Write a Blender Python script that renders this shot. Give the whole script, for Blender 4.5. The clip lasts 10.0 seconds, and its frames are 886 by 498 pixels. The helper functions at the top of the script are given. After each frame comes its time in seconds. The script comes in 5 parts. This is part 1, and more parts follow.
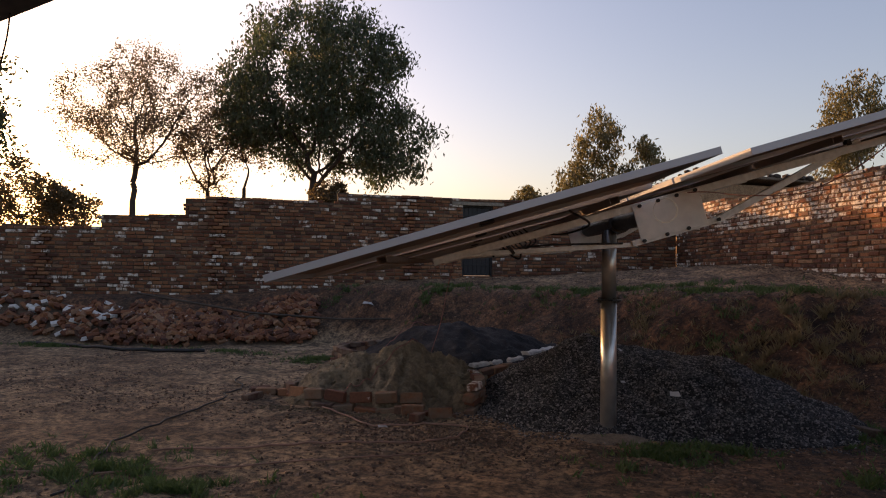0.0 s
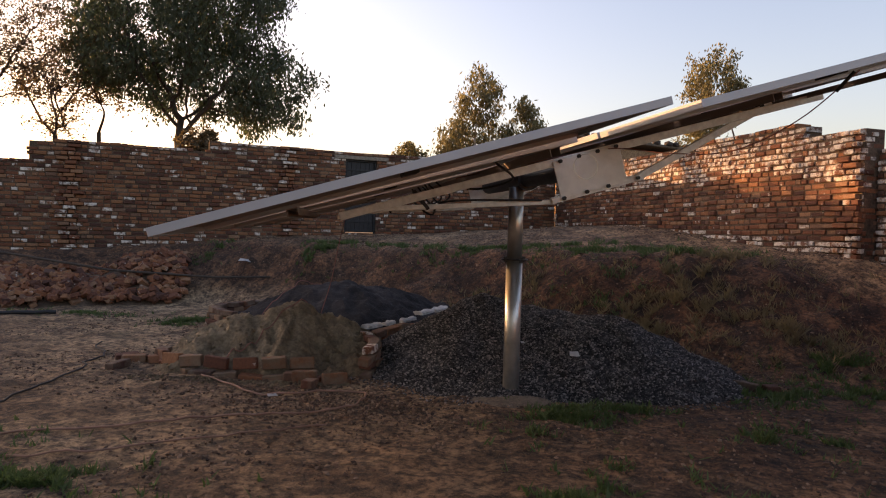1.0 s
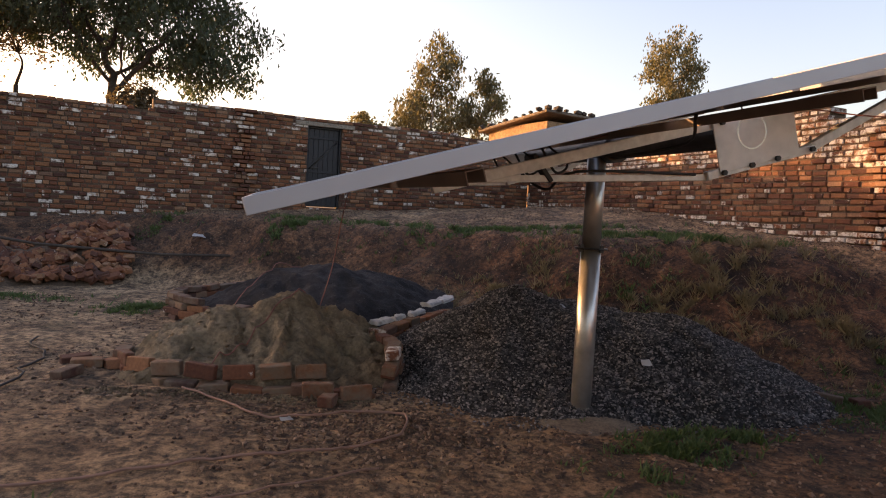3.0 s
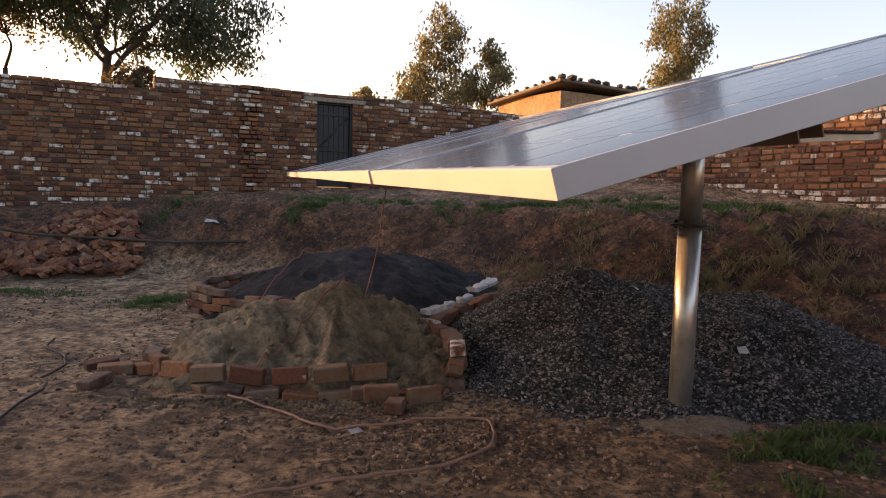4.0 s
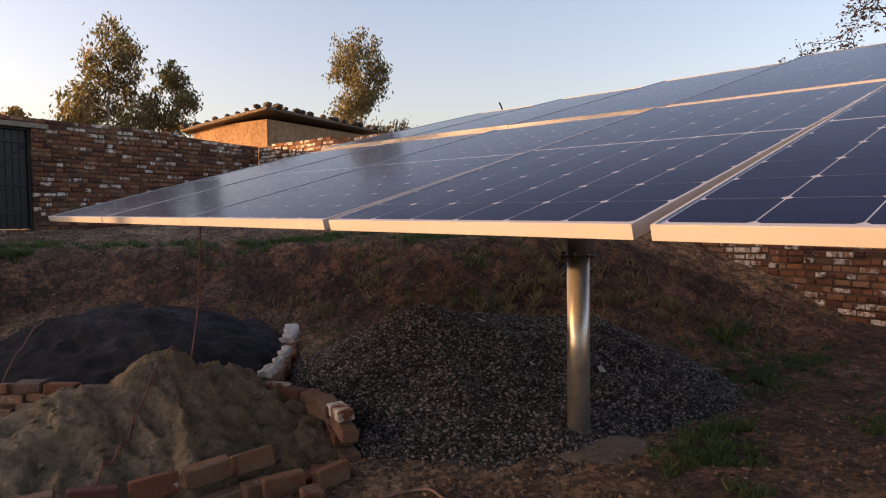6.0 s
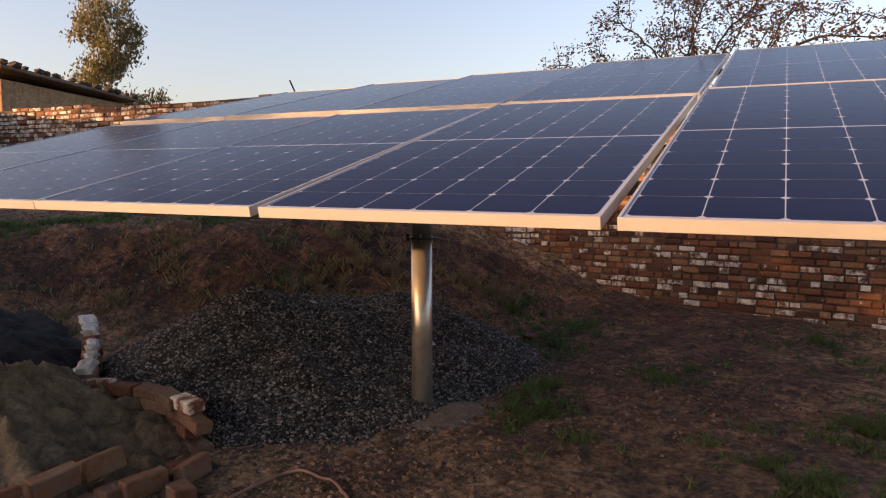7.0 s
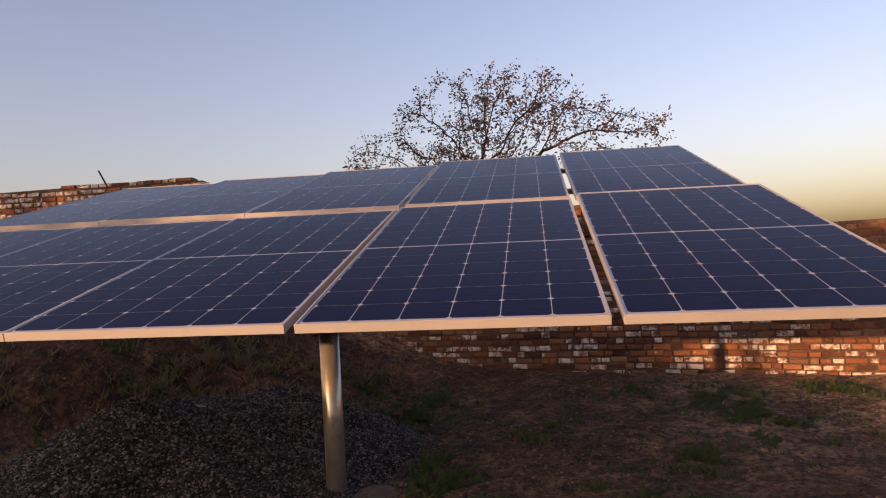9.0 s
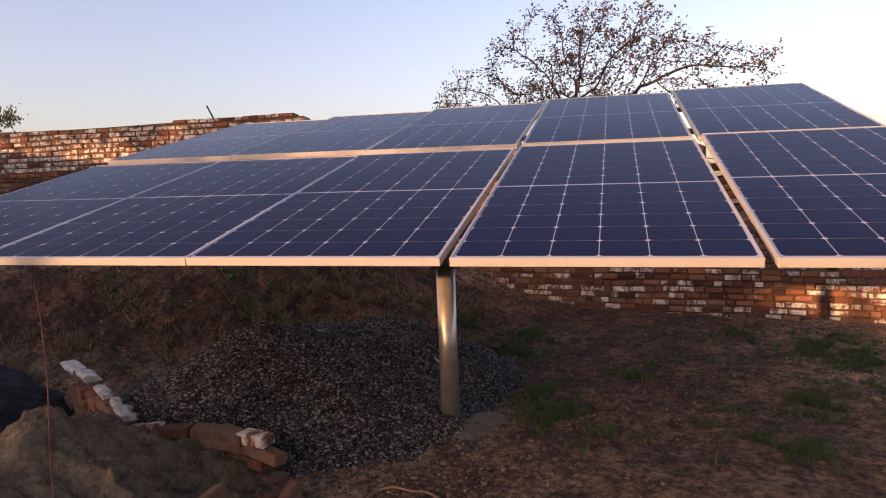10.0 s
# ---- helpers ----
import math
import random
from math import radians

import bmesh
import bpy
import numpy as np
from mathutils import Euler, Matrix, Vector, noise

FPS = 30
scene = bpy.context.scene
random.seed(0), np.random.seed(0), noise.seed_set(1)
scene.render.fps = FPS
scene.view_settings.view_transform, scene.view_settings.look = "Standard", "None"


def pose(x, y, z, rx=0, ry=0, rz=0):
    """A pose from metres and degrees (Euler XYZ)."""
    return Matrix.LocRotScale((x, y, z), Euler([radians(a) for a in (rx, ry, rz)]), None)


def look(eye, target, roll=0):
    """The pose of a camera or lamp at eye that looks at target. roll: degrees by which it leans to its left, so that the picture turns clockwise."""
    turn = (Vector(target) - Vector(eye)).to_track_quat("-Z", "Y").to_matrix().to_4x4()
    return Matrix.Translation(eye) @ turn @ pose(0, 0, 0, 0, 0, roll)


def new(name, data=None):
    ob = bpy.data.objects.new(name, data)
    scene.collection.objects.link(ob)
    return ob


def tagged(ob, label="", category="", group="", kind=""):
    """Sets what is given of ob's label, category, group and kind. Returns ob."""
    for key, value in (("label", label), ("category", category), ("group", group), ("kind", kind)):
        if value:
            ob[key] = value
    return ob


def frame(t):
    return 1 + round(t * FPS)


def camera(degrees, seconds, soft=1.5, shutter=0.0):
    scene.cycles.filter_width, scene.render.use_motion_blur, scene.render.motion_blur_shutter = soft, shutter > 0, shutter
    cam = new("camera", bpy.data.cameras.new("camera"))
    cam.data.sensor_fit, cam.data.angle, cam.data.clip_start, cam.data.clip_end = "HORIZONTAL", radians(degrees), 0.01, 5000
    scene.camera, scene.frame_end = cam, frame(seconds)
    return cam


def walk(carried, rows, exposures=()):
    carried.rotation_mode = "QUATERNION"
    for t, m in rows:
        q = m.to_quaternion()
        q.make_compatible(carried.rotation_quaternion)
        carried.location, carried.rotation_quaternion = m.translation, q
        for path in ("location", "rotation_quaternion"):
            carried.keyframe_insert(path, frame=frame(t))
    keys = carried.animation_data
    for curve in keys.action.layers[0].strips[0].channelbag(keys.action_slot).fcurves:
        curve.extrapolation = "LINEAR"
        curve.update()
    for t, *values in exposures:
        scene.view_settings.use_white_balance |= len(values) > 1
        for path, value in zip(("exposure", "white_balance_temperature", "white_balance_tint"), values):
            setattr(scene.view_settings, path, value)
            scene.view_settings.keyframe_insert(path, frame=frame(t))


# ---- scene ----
cam = camera(66.3, 10.0, 1.1)
PATH = [
    (0, (0.984, -0.895, 1.397), (0.489, 1.041, 1.469), 0.8),
    (0.5, (0.842, -0.725, 1.422), (0.672, 1.267, 1.476), 1.7),
    (1, (0.672, -0.529, 1.388), (0.547, 1.466, 1.342), 1.6),
    (1.5, (0.49, -0.205, 1.393), (0.434, 1.794, 1.4), 4.5),
    (2, (0.209, 0.058, 1.383), (0.312, 2.054, 1.329), 3.5),
    (2.5, (-0.044, 0.32, 1.368), (0.019, 2.315, 1.255), 2.9),
    (2.7, (-0.143, 0.455, 1.368), (-0.091, 2.452, 1.279), 3.2),
    (3.8, (-0.688, 1.195, 1.368), (-0.464, 3.174, 1.191), 3.0),
    (4, (-0.777, 1.283, 1.351), (-0.676, 3.273, 1.178), 1.5),
    (4.5, (-1.001, 1.63, 1.38), (-0.763, 3.603, 1.161), 2.2),
    (5, (-1.308, 1.839, 1.394), (-0.779, 3.761, 1.235), -1.5),
    (5.5, (-1.679, 1.966, 1.4), (-0.998, 3.846, 1.354), -3.8),
    (6, (-1.98, 2.103, 1.409), (-0.955, 3.819, 1.326), -0.7),
    (6.2, (-2.084, 2.151, 1.412), (-0.889, 3.749, 1.273), -1.5),
    (7.3, (-2.662, 2.435, 1.459), (-1.044, 3.603, 1.326), -0.2),
    (7.5, (-2.767, 2.486, 1.467), (-1.105, 3.59, 1.321), -1.0),
    (8, (-3.008, 2.583, 1.502), (-1.245, 3.508, 1.314), -0.4),
    (8.5, (-3.144, 2.741, 1.51), (-1.321, 3.561, 1.425), -0.9),
    (9, (-3.271, 2.851, 1.598), (-1.398, 3.551, 1.648), -3.3),
    (9.5, (-3.449, 2.97, 1.638), (-1.586, 3.695, 1.575), -3.0),
    (10, (-3.5, 3.065, 1.618), (-1.722, 3.974, 1.492), -2.1),
]
EXPOSURES = [(t, e, k, 33 if t < 8.2 else 42) for t, e, k in ((0.0, 1.12, 6600), (0.5, 1.85, 6750), (1.0, 1.7, 6800), (2.0, 1.75, 6900), (2.5, 1.9, 6900), (4.0, 2.05, 6900), (5.0, 1.92, 6850), (5.5, 1.6, 6800), (6.0, 1.6, 6750),
                                            (7.5, 1.6, 6600), (8.0, 1.82, 6600), (8.6, 1.6, 6600), (9.0, 1.08, 6600), (9.6, 1.45, 6550), (10.0, 1.55, 6550))]
walk(cam, [(t, look(eye, target, roll)) for t, eye, target, roll in PATH], EXPOSURES)

# ---------------------------------------------------------------- light
SUN_AZ = math.atan2(-0.895, 0.445)
SUN_EL = radians(6.5)
world = bpy.data.worlds.new("evening_sky")
scene.world = world
world.use_nodes = True
_nt = world.node_tree
_sky = _nt.nodes.new("ShaderNodeTexSky")
_sky.sky_type = "NISHITA"
_sky.sun_disc = False
_sky.sun_elevation = SUN_EL
_sky.sun_rotation = SUN_AZ
_sky.air_density, _sky.dust_density, _sky.ozone_density = 1.0, 3.0, 1.0
_bg = _nt.nodes["Background"]
_bg.inputs[1].default_value = 0.15
_nt.links.new(_sky.outputs[0], _bg.inputs[0])
_sun = bpy.data.lights.new("sun", "SUN")
_sun.energy, _sun.angle, _sun.color = 3.0, radians(0.6), (1.0, 0.58, 0.22)
sun = new("sun", _sun)
_sd = Vector((math.sin(SUN_AZ) * math.cos(SUN_EL), math.cos(SUN_AZ) * math.cos(SUN_EL), math.sin(SUN_EL)))
sun.matrix_world = look(_sd * 60, (0, 0, 0))

RNG = random.Random(7)


# ---------------------------------------------------------------- materials
def material(name, rough=0.9, metal=0.0):
    m = bpy.data.materials.new(name)
    m.use_nodes = True
    b = m.node_tree.nodes["Principled BSDF"]
    b.inputs["Roughness"].default_value = rough
    b.inputs["Metallic"].default_value = metal
    return m, m.node_tree, b


def node(nt, kind, **values):
    n = nt.nodes.new(kind)
    for key, value in values.items():
        n.inputs[key.replace("_", " ")].default_value = value
    return n


def noise_at(nt, scale, detail=4.0, rough=0.55, coords="Object"):
    tc = nt.nodes.new("ShaderNodeTexCoord")
    n = node(nt, "ShaderNodeTexNoise", Scale=scale, Detail=detail, Roughness=rough)
    nt.links.new(tc.outputs[coords], n.inputs["Vector"])
    return n.outputs["Fac"]


def ramp(nt, fac, *stops):
    r = nt.nodes.new("ShaderNodeValToRGB")
    e = r.color_ramp.elements
    while len(e) < len(stops):
        e.new(0.5)
    for k, (pos, c) in zip(e, stops):
        k.position = pos
        k.color = (*c, 1.0) if len(c) == 3 else c
    nt.links.new(fac, r.inputs[0])
    return r.outputs[0]


def mix(nt, fac, a, b, how="MIX"):
    m = nt.nodes.new("ShaderNodeMix")
    m.data_type, m.blend_type = "RGBA", how
    for sock, v in ((m.inputs[0], fac), (m.inputs[6], a), (m.inputs[7], b)):
        if isinstance(v, (float, int)):
            sock.default_value = v
        elif isinstance(v, tuple):
            sock.default_value = (*v, 1.0)
        else:
            nt.links.new(v, sock)
    return m.outputs[2]


def bump(nt, bsdf, height, strength=0.4, dist=0.01):
    b = node(nt, "ShaderNodeBump", Strength=strength, Distance=dist)
    nt.links.new(height, b.inputs["Height"])
    nt.links.new(b.outputs[0], bsdf.inputs["Normal"])


def piece_random(nt):
    """A random number for each piece, whether it is an object of its own or an island of a joined mesh."""
    oi = nt.nodes.new("ShaderNodeObjectInfo")
    ge = nt.nodes.new("ShaderNodeNewGeometry")
    add = nt.nodes.new("ShaderNodeMath")
    add.operation = "ADD"
    fr = nt.nodes.new("ShaderNodeMath")
    fr.operation = "FRACT"
    nt.links.new(oi.outputs["Random"], add.inputs[0])
    nt.links.new(ge.outputs["Random Per Island"], add.inputs[1])
    nt.links.new(add.outputs[0], fr.inputs[0])
    return fr.outputs[0]


def position_noise(nt, scale, detail=4.0, rough=0.55):
    ge = nt.nodes.new("ShaderNodeNewGeometry")
    n = node(nt, "ShaderNodeTexNoise", Scale=scale, Detail=detail, Roughness=rough)
    nt.links.new(ge.outputs["Position"], n.inputs["Vector"])
    return n.outputs["Fac"]


def brick_material(name, white, dust=0.0):
    m, nt, b = material(name, 0.92)
    base = ramp(nt, piece_random(nt), (0.0, (0.085, 0.038, 0.026)), (0.25, (0.17, 0.066, 0.036)), (0.5, (0.25, 0.098, 0.046)),
                (0.75, (0.32, 0.145, 0.066)), (0.9, (0.33, 0.19, 0.11)), (1.0, (0.12, 0.065, 0.05)))
    fine = position_noise(nt, 38.0, 6.0)
    big = position_noise(nt, 1.3, 3.0)
    col = mix(nt, 0.55, base, ramp(nt, fine, (0.3, (0.35, 0.3, 0.28)), (0.7, (1.0, 0.95, 0.9))), "MULTIPLY")
    col = mix(nt, 0.45, col, ramp(nt, big, (0.35, (0.62, 0.55, 0.5)), (0.65, (1, 1, 1))), "MULTIPLY")
    if dust:
        col = mix(nt, ramp(nt, position_noise(nt, 6.0, 5.0, 0.65), (0.40, (0, 0, 0)), (0.62, (dust, dust, dust))), col, (0.21, 0.165, 0.115))
        col = mix(nt, 0.35, col, (0.6, 0.58, 0.55), "MULTIPLY")
    lime = ramp(nt, position_noise(nt, 9.0, 5.0, 0.7), (white[0], (0, 0, 0)), (white[1], (1, 1, 1)))
    col = mix(nt, lime, col, (0.66, 0.60, 0.52))
    nt.links.new(col, b.inputs["Base Color"])
    bump(nt, b, fine, 0.6, 0.012)
    return m


def earth(name, c0, c1, c2, scale=1.0, bumpy=0.5, spots=None):
    m, nt, b = material(name, 0.97)
    big = position_noise(nt, 0.55 * scale, 5.0, 0.6)
    fine = position_noise(nt, 17.0 * scale, 8.0, 0.7)
    col = ramp(nt, big, (0.33, c0), (0.52, c1), (0.68, c2))
    grit = position_noise(nt, 5.0 * scale, 7.0, 0.72)
    col = mix(nt, 0.7, col, ramp(nt, grit, (0.36, (0.45, 0.42, 0.40)), (0.56, (1.1, 1.08, 1.05))), "MULTIPLY")
    col = mix(nt, 0.8, col, ramp(nt, fine, (0.3, (0.38, 0.36, 0.34)), (0.62, (1.15, 1.1, 1.05))), "MULTIPLY")
    if spots:
        col = mix(nt, ramp(nt, position_noise(nt, 60.0, 3.0), (0.66, (0, 0, 0)), (0.72, (1, 1, 1))), col, spots)
    nt.links.new(col, b.inputs["Base Color"])
    bump(nt, b, fine, bumpy, 0.03)
    return m


def plain(name, c, rough=0.6, metal=0.0, vary=0.25, scale=14.0, relief=0.1):
    m, nt, b = material(name, rough, metal)
    n = position_noise(nt, scale, 5.0)
    lo = tuple(x * (1 - vary) for x in c)
    hi = tuple(min(1.0, x * (1 + vary)) for x in c)
    nt.links.new(ramp(nt, n, (0.3, lo), (0.7, hi)), b.inputs["Base Color"])
    if relief:
        bump(nt, b, n, relief, 0.004)
    return m


def leaf_material(name, a, b_, c):
    m, nt, b = material(name, 0.6)
    nt.links.new(ramp(nt, piece_random(nt), (0.0, a), (0.5, b_), (1.0, c)), b.inputs["Base Color"])
    tr = nt.nodes.new("ShaderNodeBsdfTranslucent")
    tr.inputs[0].default_value = (*[min(1, x * 2.2) for x in b_], 1)
    mx = nt.nodes.new("ShaderNodeMixShader")
    mx.inputs[0].default_value = 0.3
    nt.links.new(b.outputs[0], mx.inputs[1])
    nt.links.new(tr.outputs[0], mx.inputs[2])
    nt.links.new(mx.outputs[0], nt.nodes["Material Output"].inputs[0])
    return m


M_BRICK = brick_material("brick", (0.63, 0.72))
M_LIME = brick_material("limewashed_brick", (0.43, 0.58))
M_OLDBRICK = brick_material("dusty_brick", (0.70, 0.78), 0.75)
M_MORTAR = earth("mud_mortar", (0.085, 0.057, 0.038), (0.125, 0.086, 0.058), (0.18, 0.13, 0.09), 2.0)
M_SAND = earth("grey_brown_sand", (0.11, 0.081, 0.048), (0.21, 0.162, 0.10), (0.32, 0.25, 0.16), 1.8, 1.0)
M_BLACK = earth("black_sand", (0.006, 0.005, 0.006), (0.024, 0.021, 0.023), (0.060, 0.052, 0.052), 3.2, 1.0, (0.12, 0.105, 0.095))
# Near-black bed: the shade between the stones is put into its colour
M_SHADEDGRAVEL = earth("shaded_gravel_bed", (0.009, 0.009, 0.010), (0.014, 0.013, 0.014), (0.020, 0.019, 0.020), 2.5, 0.9)
M_WHITEWASH = plain("lime_plaster", (0.44, 0.425, 0.40), 0.9, 0, 0.25, 18.0, 0.4)
M_ALU = plain("anodised_aluminium", (0.36, 0.365, 0.38), 0.45, 0.2, 0.05, 6.0, 0.0)
M_GALV = plain("galvanised_steel", (0.72, 0.71, 0.68), 0.55, 0.15, 0.18, 22.0, 0.05)
M_PLATE = plain("zinc_plate", (0.78, 0.76, 0.72), 0.6, 0.05, 0.10, 14.0, 0.05)
M_STEEL = plain("post_steel", (0.52, 0.50, 0.46), 0.33, 0.75, 0.2, 9.0, 0.03)
M_DARKSTEEL = plain("dark_painted_steel", (0.045, 0.042, 0.040), 0.5, 0.3, 0.3, 12.0)
M_DOOR = plain("black_door_paint", (0.012, 0.014, 0.018), 0.5, 0.2, 0.3, 9.0)
M_CONCRETE = earth("concrete", (0.26, 0.23, 0.19), (0.31, 0.28, 0.23), (0.35, 0.32, 0.28), 3.0)
M_FOOTING = earth("dusty_cement", (0.15, 0.12, 0.09), (0.19, 0.155, 0.12), (0.24, 0.20, 0.16), 3.0)
M_BACK = plain("panel_back", (0.20, 0.15, 0.12), 0.7, 0, 0.15, 4.0, 0.0)
M_RUBBER = plain("black_cable", (0.012, 0.011, 0.011), 0.6, 0, 0.2)
M_REDWIRE = plain("red_brown_wire", (0.22, 0.075, 0.055), 0.6, 0, 0.2)
M_HOSE = plain("dusty_pink_hose", (0.24, 0.135, 0.095), 0.75, 0, 0.3, 9.0)
M_PAPER = plain("torn_paper", (0.62, 0.61, 0.60), 0.8, 0, 0.12)
M_BARK = plain("dark_bark", (0.055, 0.042, 0.032), 0.95, 0, 0.35, 16.0, 0.6)
M_PALEBARK = plain("pale_bark", (0.30, 0.25, 0.19), 0.9, 0, 0.3, 9.0, 0.3)
M_LEAF_BIG = leaf_material("dark_leaf", (0.028, 0.043, 0.020), (0.042, 0.060, 0.028), (0.064, 0.078, 0.04))
M_LEAF_EUC = leaf_material("olive_leaf", (0.07, 0.066, 0.026), (0.105, 0.095, 0.038), (0.15, 0.125, 0.05))
M_LEAF_DRY = leaf_material("russet_leaf", (0.085, 0.040, 0.022), (0.12, 0.060, 0.034), (0.10, 0.068, 0.036))
M_LEAF_THORN = leaf_material("dusty_thorn_leaf", (0.055, 0.045, 0.022), (0.085, 0.065, 0.03), (0.11, 0.08, 0.04))
M_GRASS = leaf_material("grass", (0.032, 0.058, 0.016), (0.054, 0.090, 0.024), (0.088, 0.112, 0.035))
M_DRYGRASS = leaf_material("dry_grass", (0.13, 0.10, 0.05), (0.17, 0.13, 0.065), (0.10, 0.09, 0.04))


def stone_material(name, a, b_, c):
    m, nt, b = material(name, 0.8)
    nt.links.new(ramp(nt, piece_random(nt), (0.0, a), (0.6, b_), (1.0, c)), b.inputs["Base Color"])
    return m


M_GRAVEL = stone_material("crushed_stone", (0.014, 0.013, 0.014), (0.062, 0.057, 0.057), (0.28, 0.25, 0.23))
M_PEBBLE = stone_material("soil_clod", (0.040, 0.022, 0.014), (0.12, 0.064, 0.036), (0.30, 0.195, 0.125))


def cell_material():
    m, nt, b = material("solar_cell", 0.25)
    wave = node(nt, "ShaderNodeTexNoise", Scale=3.0, Detail=2.0)
    tc = nt.nodes.new("ShaderNodeTexCoord")
    mp = nt.nodes.new("ShaderNodeMapping")
    mp.inputs["Scale"].default_value = (1.0, 60.0, 1.0)
    nt.links.new(tc.outputs["Object"], mp.inputs[0])
    nt.links.new(mp.outputs[0], wave.inputs["Vector"])
    nt.links.new(ramp(nt, wave.outputs["Fac"], (0.35, (0.004, 0.0045, 0.026)), (0.65, (0.007, 0.008, 0.040))), b.inputs["Base Color"])
    dust = position_noise(nt, 2.2, 4.0)
    lw = nt.nodes.new("ShaderNodeLayerWeight")
    nt.links.new(ramp(nt, lw.outputs["Facing"], (0.55, (0.01, 0.01, 0.01)), (0.80, (0.03, 0.03, 0.03)), (0.97, (0.48, 0.48, 0.48))), b.inputs["Coat Weight"])
    b.inputs["Coat IOR"].default_value = 1.33
    b.inputs["Specular IOR Level"].default_value = 0.02
    nt.links.new(ramp(nt, dust, (0.3, (0.05, 0.05, 0.05)), (0.7, (0.13, 0.13, 0.13))), b.inputs["Coat Roughness"])
    return m


M_CELL = cell_material()
M_BACKSHEET, _n, _b = material("white_backsheet", 0.5)
_b.inputs["Base Color"].default_value = (0.30, 0.335, 0.42, 1)
_n.links.new(ramp(_n, _n.nodes.new("ShaderNodeLayerWeight").outputs["Facing"], (0.55, (0.01, 0.01, 0.01)), (0.80, (0.03, 0.03, 0.03)), (0.97, (0.48, 0.48, 0.48))), _b.inputs["Coat Weight"])
_b.inputs["Coat IOR"].default_value = 1.33
_b.inputs["Specular IOR Level"].default_value = 0.15
_b.inputs["Coat Roughness"].default_value = 0.08


def map_range(nt, value, a, b):
    n = nt.nodes.new("ShaderNodeMapRange")
    n.inputs["From Min"].default_value, n.inputs["From Max"].default_value = a, b
    nt.links.new(value, n.inputs["Value"])
    return n.outputs[0]


def ground_material():
    m, nt, b = material("yard_soil", 0.97)
    ge = nt.nodes.new("ShaderNodeNewGeometry")
    big = position_noise(nt, 0.34, 6.0, 0.62)
    mid = position_noise(nt, 2.1, 6.0, 0.6)
    fine = position_noise(nt, 19.0, 9.0, 0.72)
    sep = nt.nodes.new("ShaderNodeSeparateXYZ")
    nt.links.new(ge.outputs["Position"], sep.inputs[0])
    # grey trodden silt to the west, redder soil to the east and on the bank
    side = nt.nodes.new("ShaderNodeMapRange")
    side.inputs["From Min"].default_value, side.inputs["From Max"].default_value = -1.6, 2.6
    nt.links.new(sep.outputs["X"], side.inputs["Value"])
    silt = ramp(nt, big, (0.33, (0.155, 0.103, 0.068)), (0.50, (0.285, 0.212, 0.146)), (0.66, (0.37, 0.295, 0.215)))
    red = ramp(nt, mid, (0.32, (0.055, 0.030, 0.018)), (0.50, (0.125, 0.068, 0.039)), (0.68, (0.25, 0.155, 0.095)))
    wob = nt.nodes.new("ShaderNodeMath")
    wob.operation = "MULTIPLY_ADD"
    wob.inputs[1].default_value, wob.inputs[2].default_value = 1.4, -0.7
    nt.links.new(mid, wob.inputs[0])
    fac = nt.nodes.new("ShaderNodeMath")
    fac.use_clamp = True
    nt.links.new(side.outputs[0], fac.inputs[0])
    nt.links.new(wob.outputs[0], fac.inputs[1])
    col = mix(nt, fac.outputs[0], silt, red)
    east = nt.nodes.new("ShaderNodeMapRange")
    east.inputs["From Min"].default_value, east.inputs["From Max"].default_value = 1.6, 4.0
    nt.links.new(sep.outputs["X"], east.inputs["Value"])
    pale = mix(nt, 1.0, ramp(nt, big, (0.36, (0, 0, 0)), (0.52, (1, 1, 1))), east.outputs[0], "MULTIPLY")
    pale = mix(nt, 1.0, pale, map_range(nt, sep.outputs["Y"], 4.2, 2.6), "MULTIPLY")
    col = mix(nt, pale, col, (0.38, 0.26, 0.17))
    # Bank face: redder soil, darkened by height so slope shade sits in the colour
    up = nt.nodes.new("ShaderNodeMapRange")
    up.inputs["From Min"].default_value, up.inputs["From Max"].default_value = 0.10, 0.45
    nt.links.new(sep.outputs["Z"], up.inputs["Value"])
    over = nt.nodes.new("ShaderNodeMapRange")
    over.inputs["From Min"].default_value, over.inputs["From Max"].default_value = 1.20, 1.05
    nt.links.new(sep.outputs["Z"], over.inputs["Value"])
    slope_shade = mix(nt, 1.0, up.outputs[0], over.outputs[0], "MULTIPLY")
    shaded_soil = ramp(nt, mid, (0.32, (0.042, 0.021, 0.013)), (0.52, (0.098, 0.046, 0.026)), (0.70, (0.20, 0.105, 0.06)))
    col = mix(nt, mix(nt, 1.0, slope_shade, (0.85, 0.85, 0.85), "MULTIPLY"), col, shaded_soil)
    flat = nt.nodes.new("ShaderNodeMapRange")
    flat.inputs["From Min"].default_value, flat.inputs["From Max"].default_value = 1.15, 1.32
    nt.links.new(sep.outputs["Z"], flat.inputs["Value"])
    path = mix(nt, 1.0, flat.outputs[0], ramp(nt, mid, (0.35, (0.2, 0.2, 0.2)), (0.55, (0.9, 0.9, 0.9))), "MULTIPLY")
    col = mix(nt, path, col, (0.27, 0.195, 0.135))
    # sandy track running down past the east wall
    track = nt.nodes.new("ShaderNodeVectorMath")
    track.operation = "DOT_PRODUCT"
    track.inputs[1].default_value = (0.835, 0.55, 0.0)
    nt.links.new(ge.outputs["Position"], track.inputs[0])
    wander = nt.nodes.new("ShaderNodeMath")
    wander.operation = "MULTIPLY_ADD"
    wander.inputs[1].default_value = 1.1
    nt.links.new(mid, wander.inputs[0])
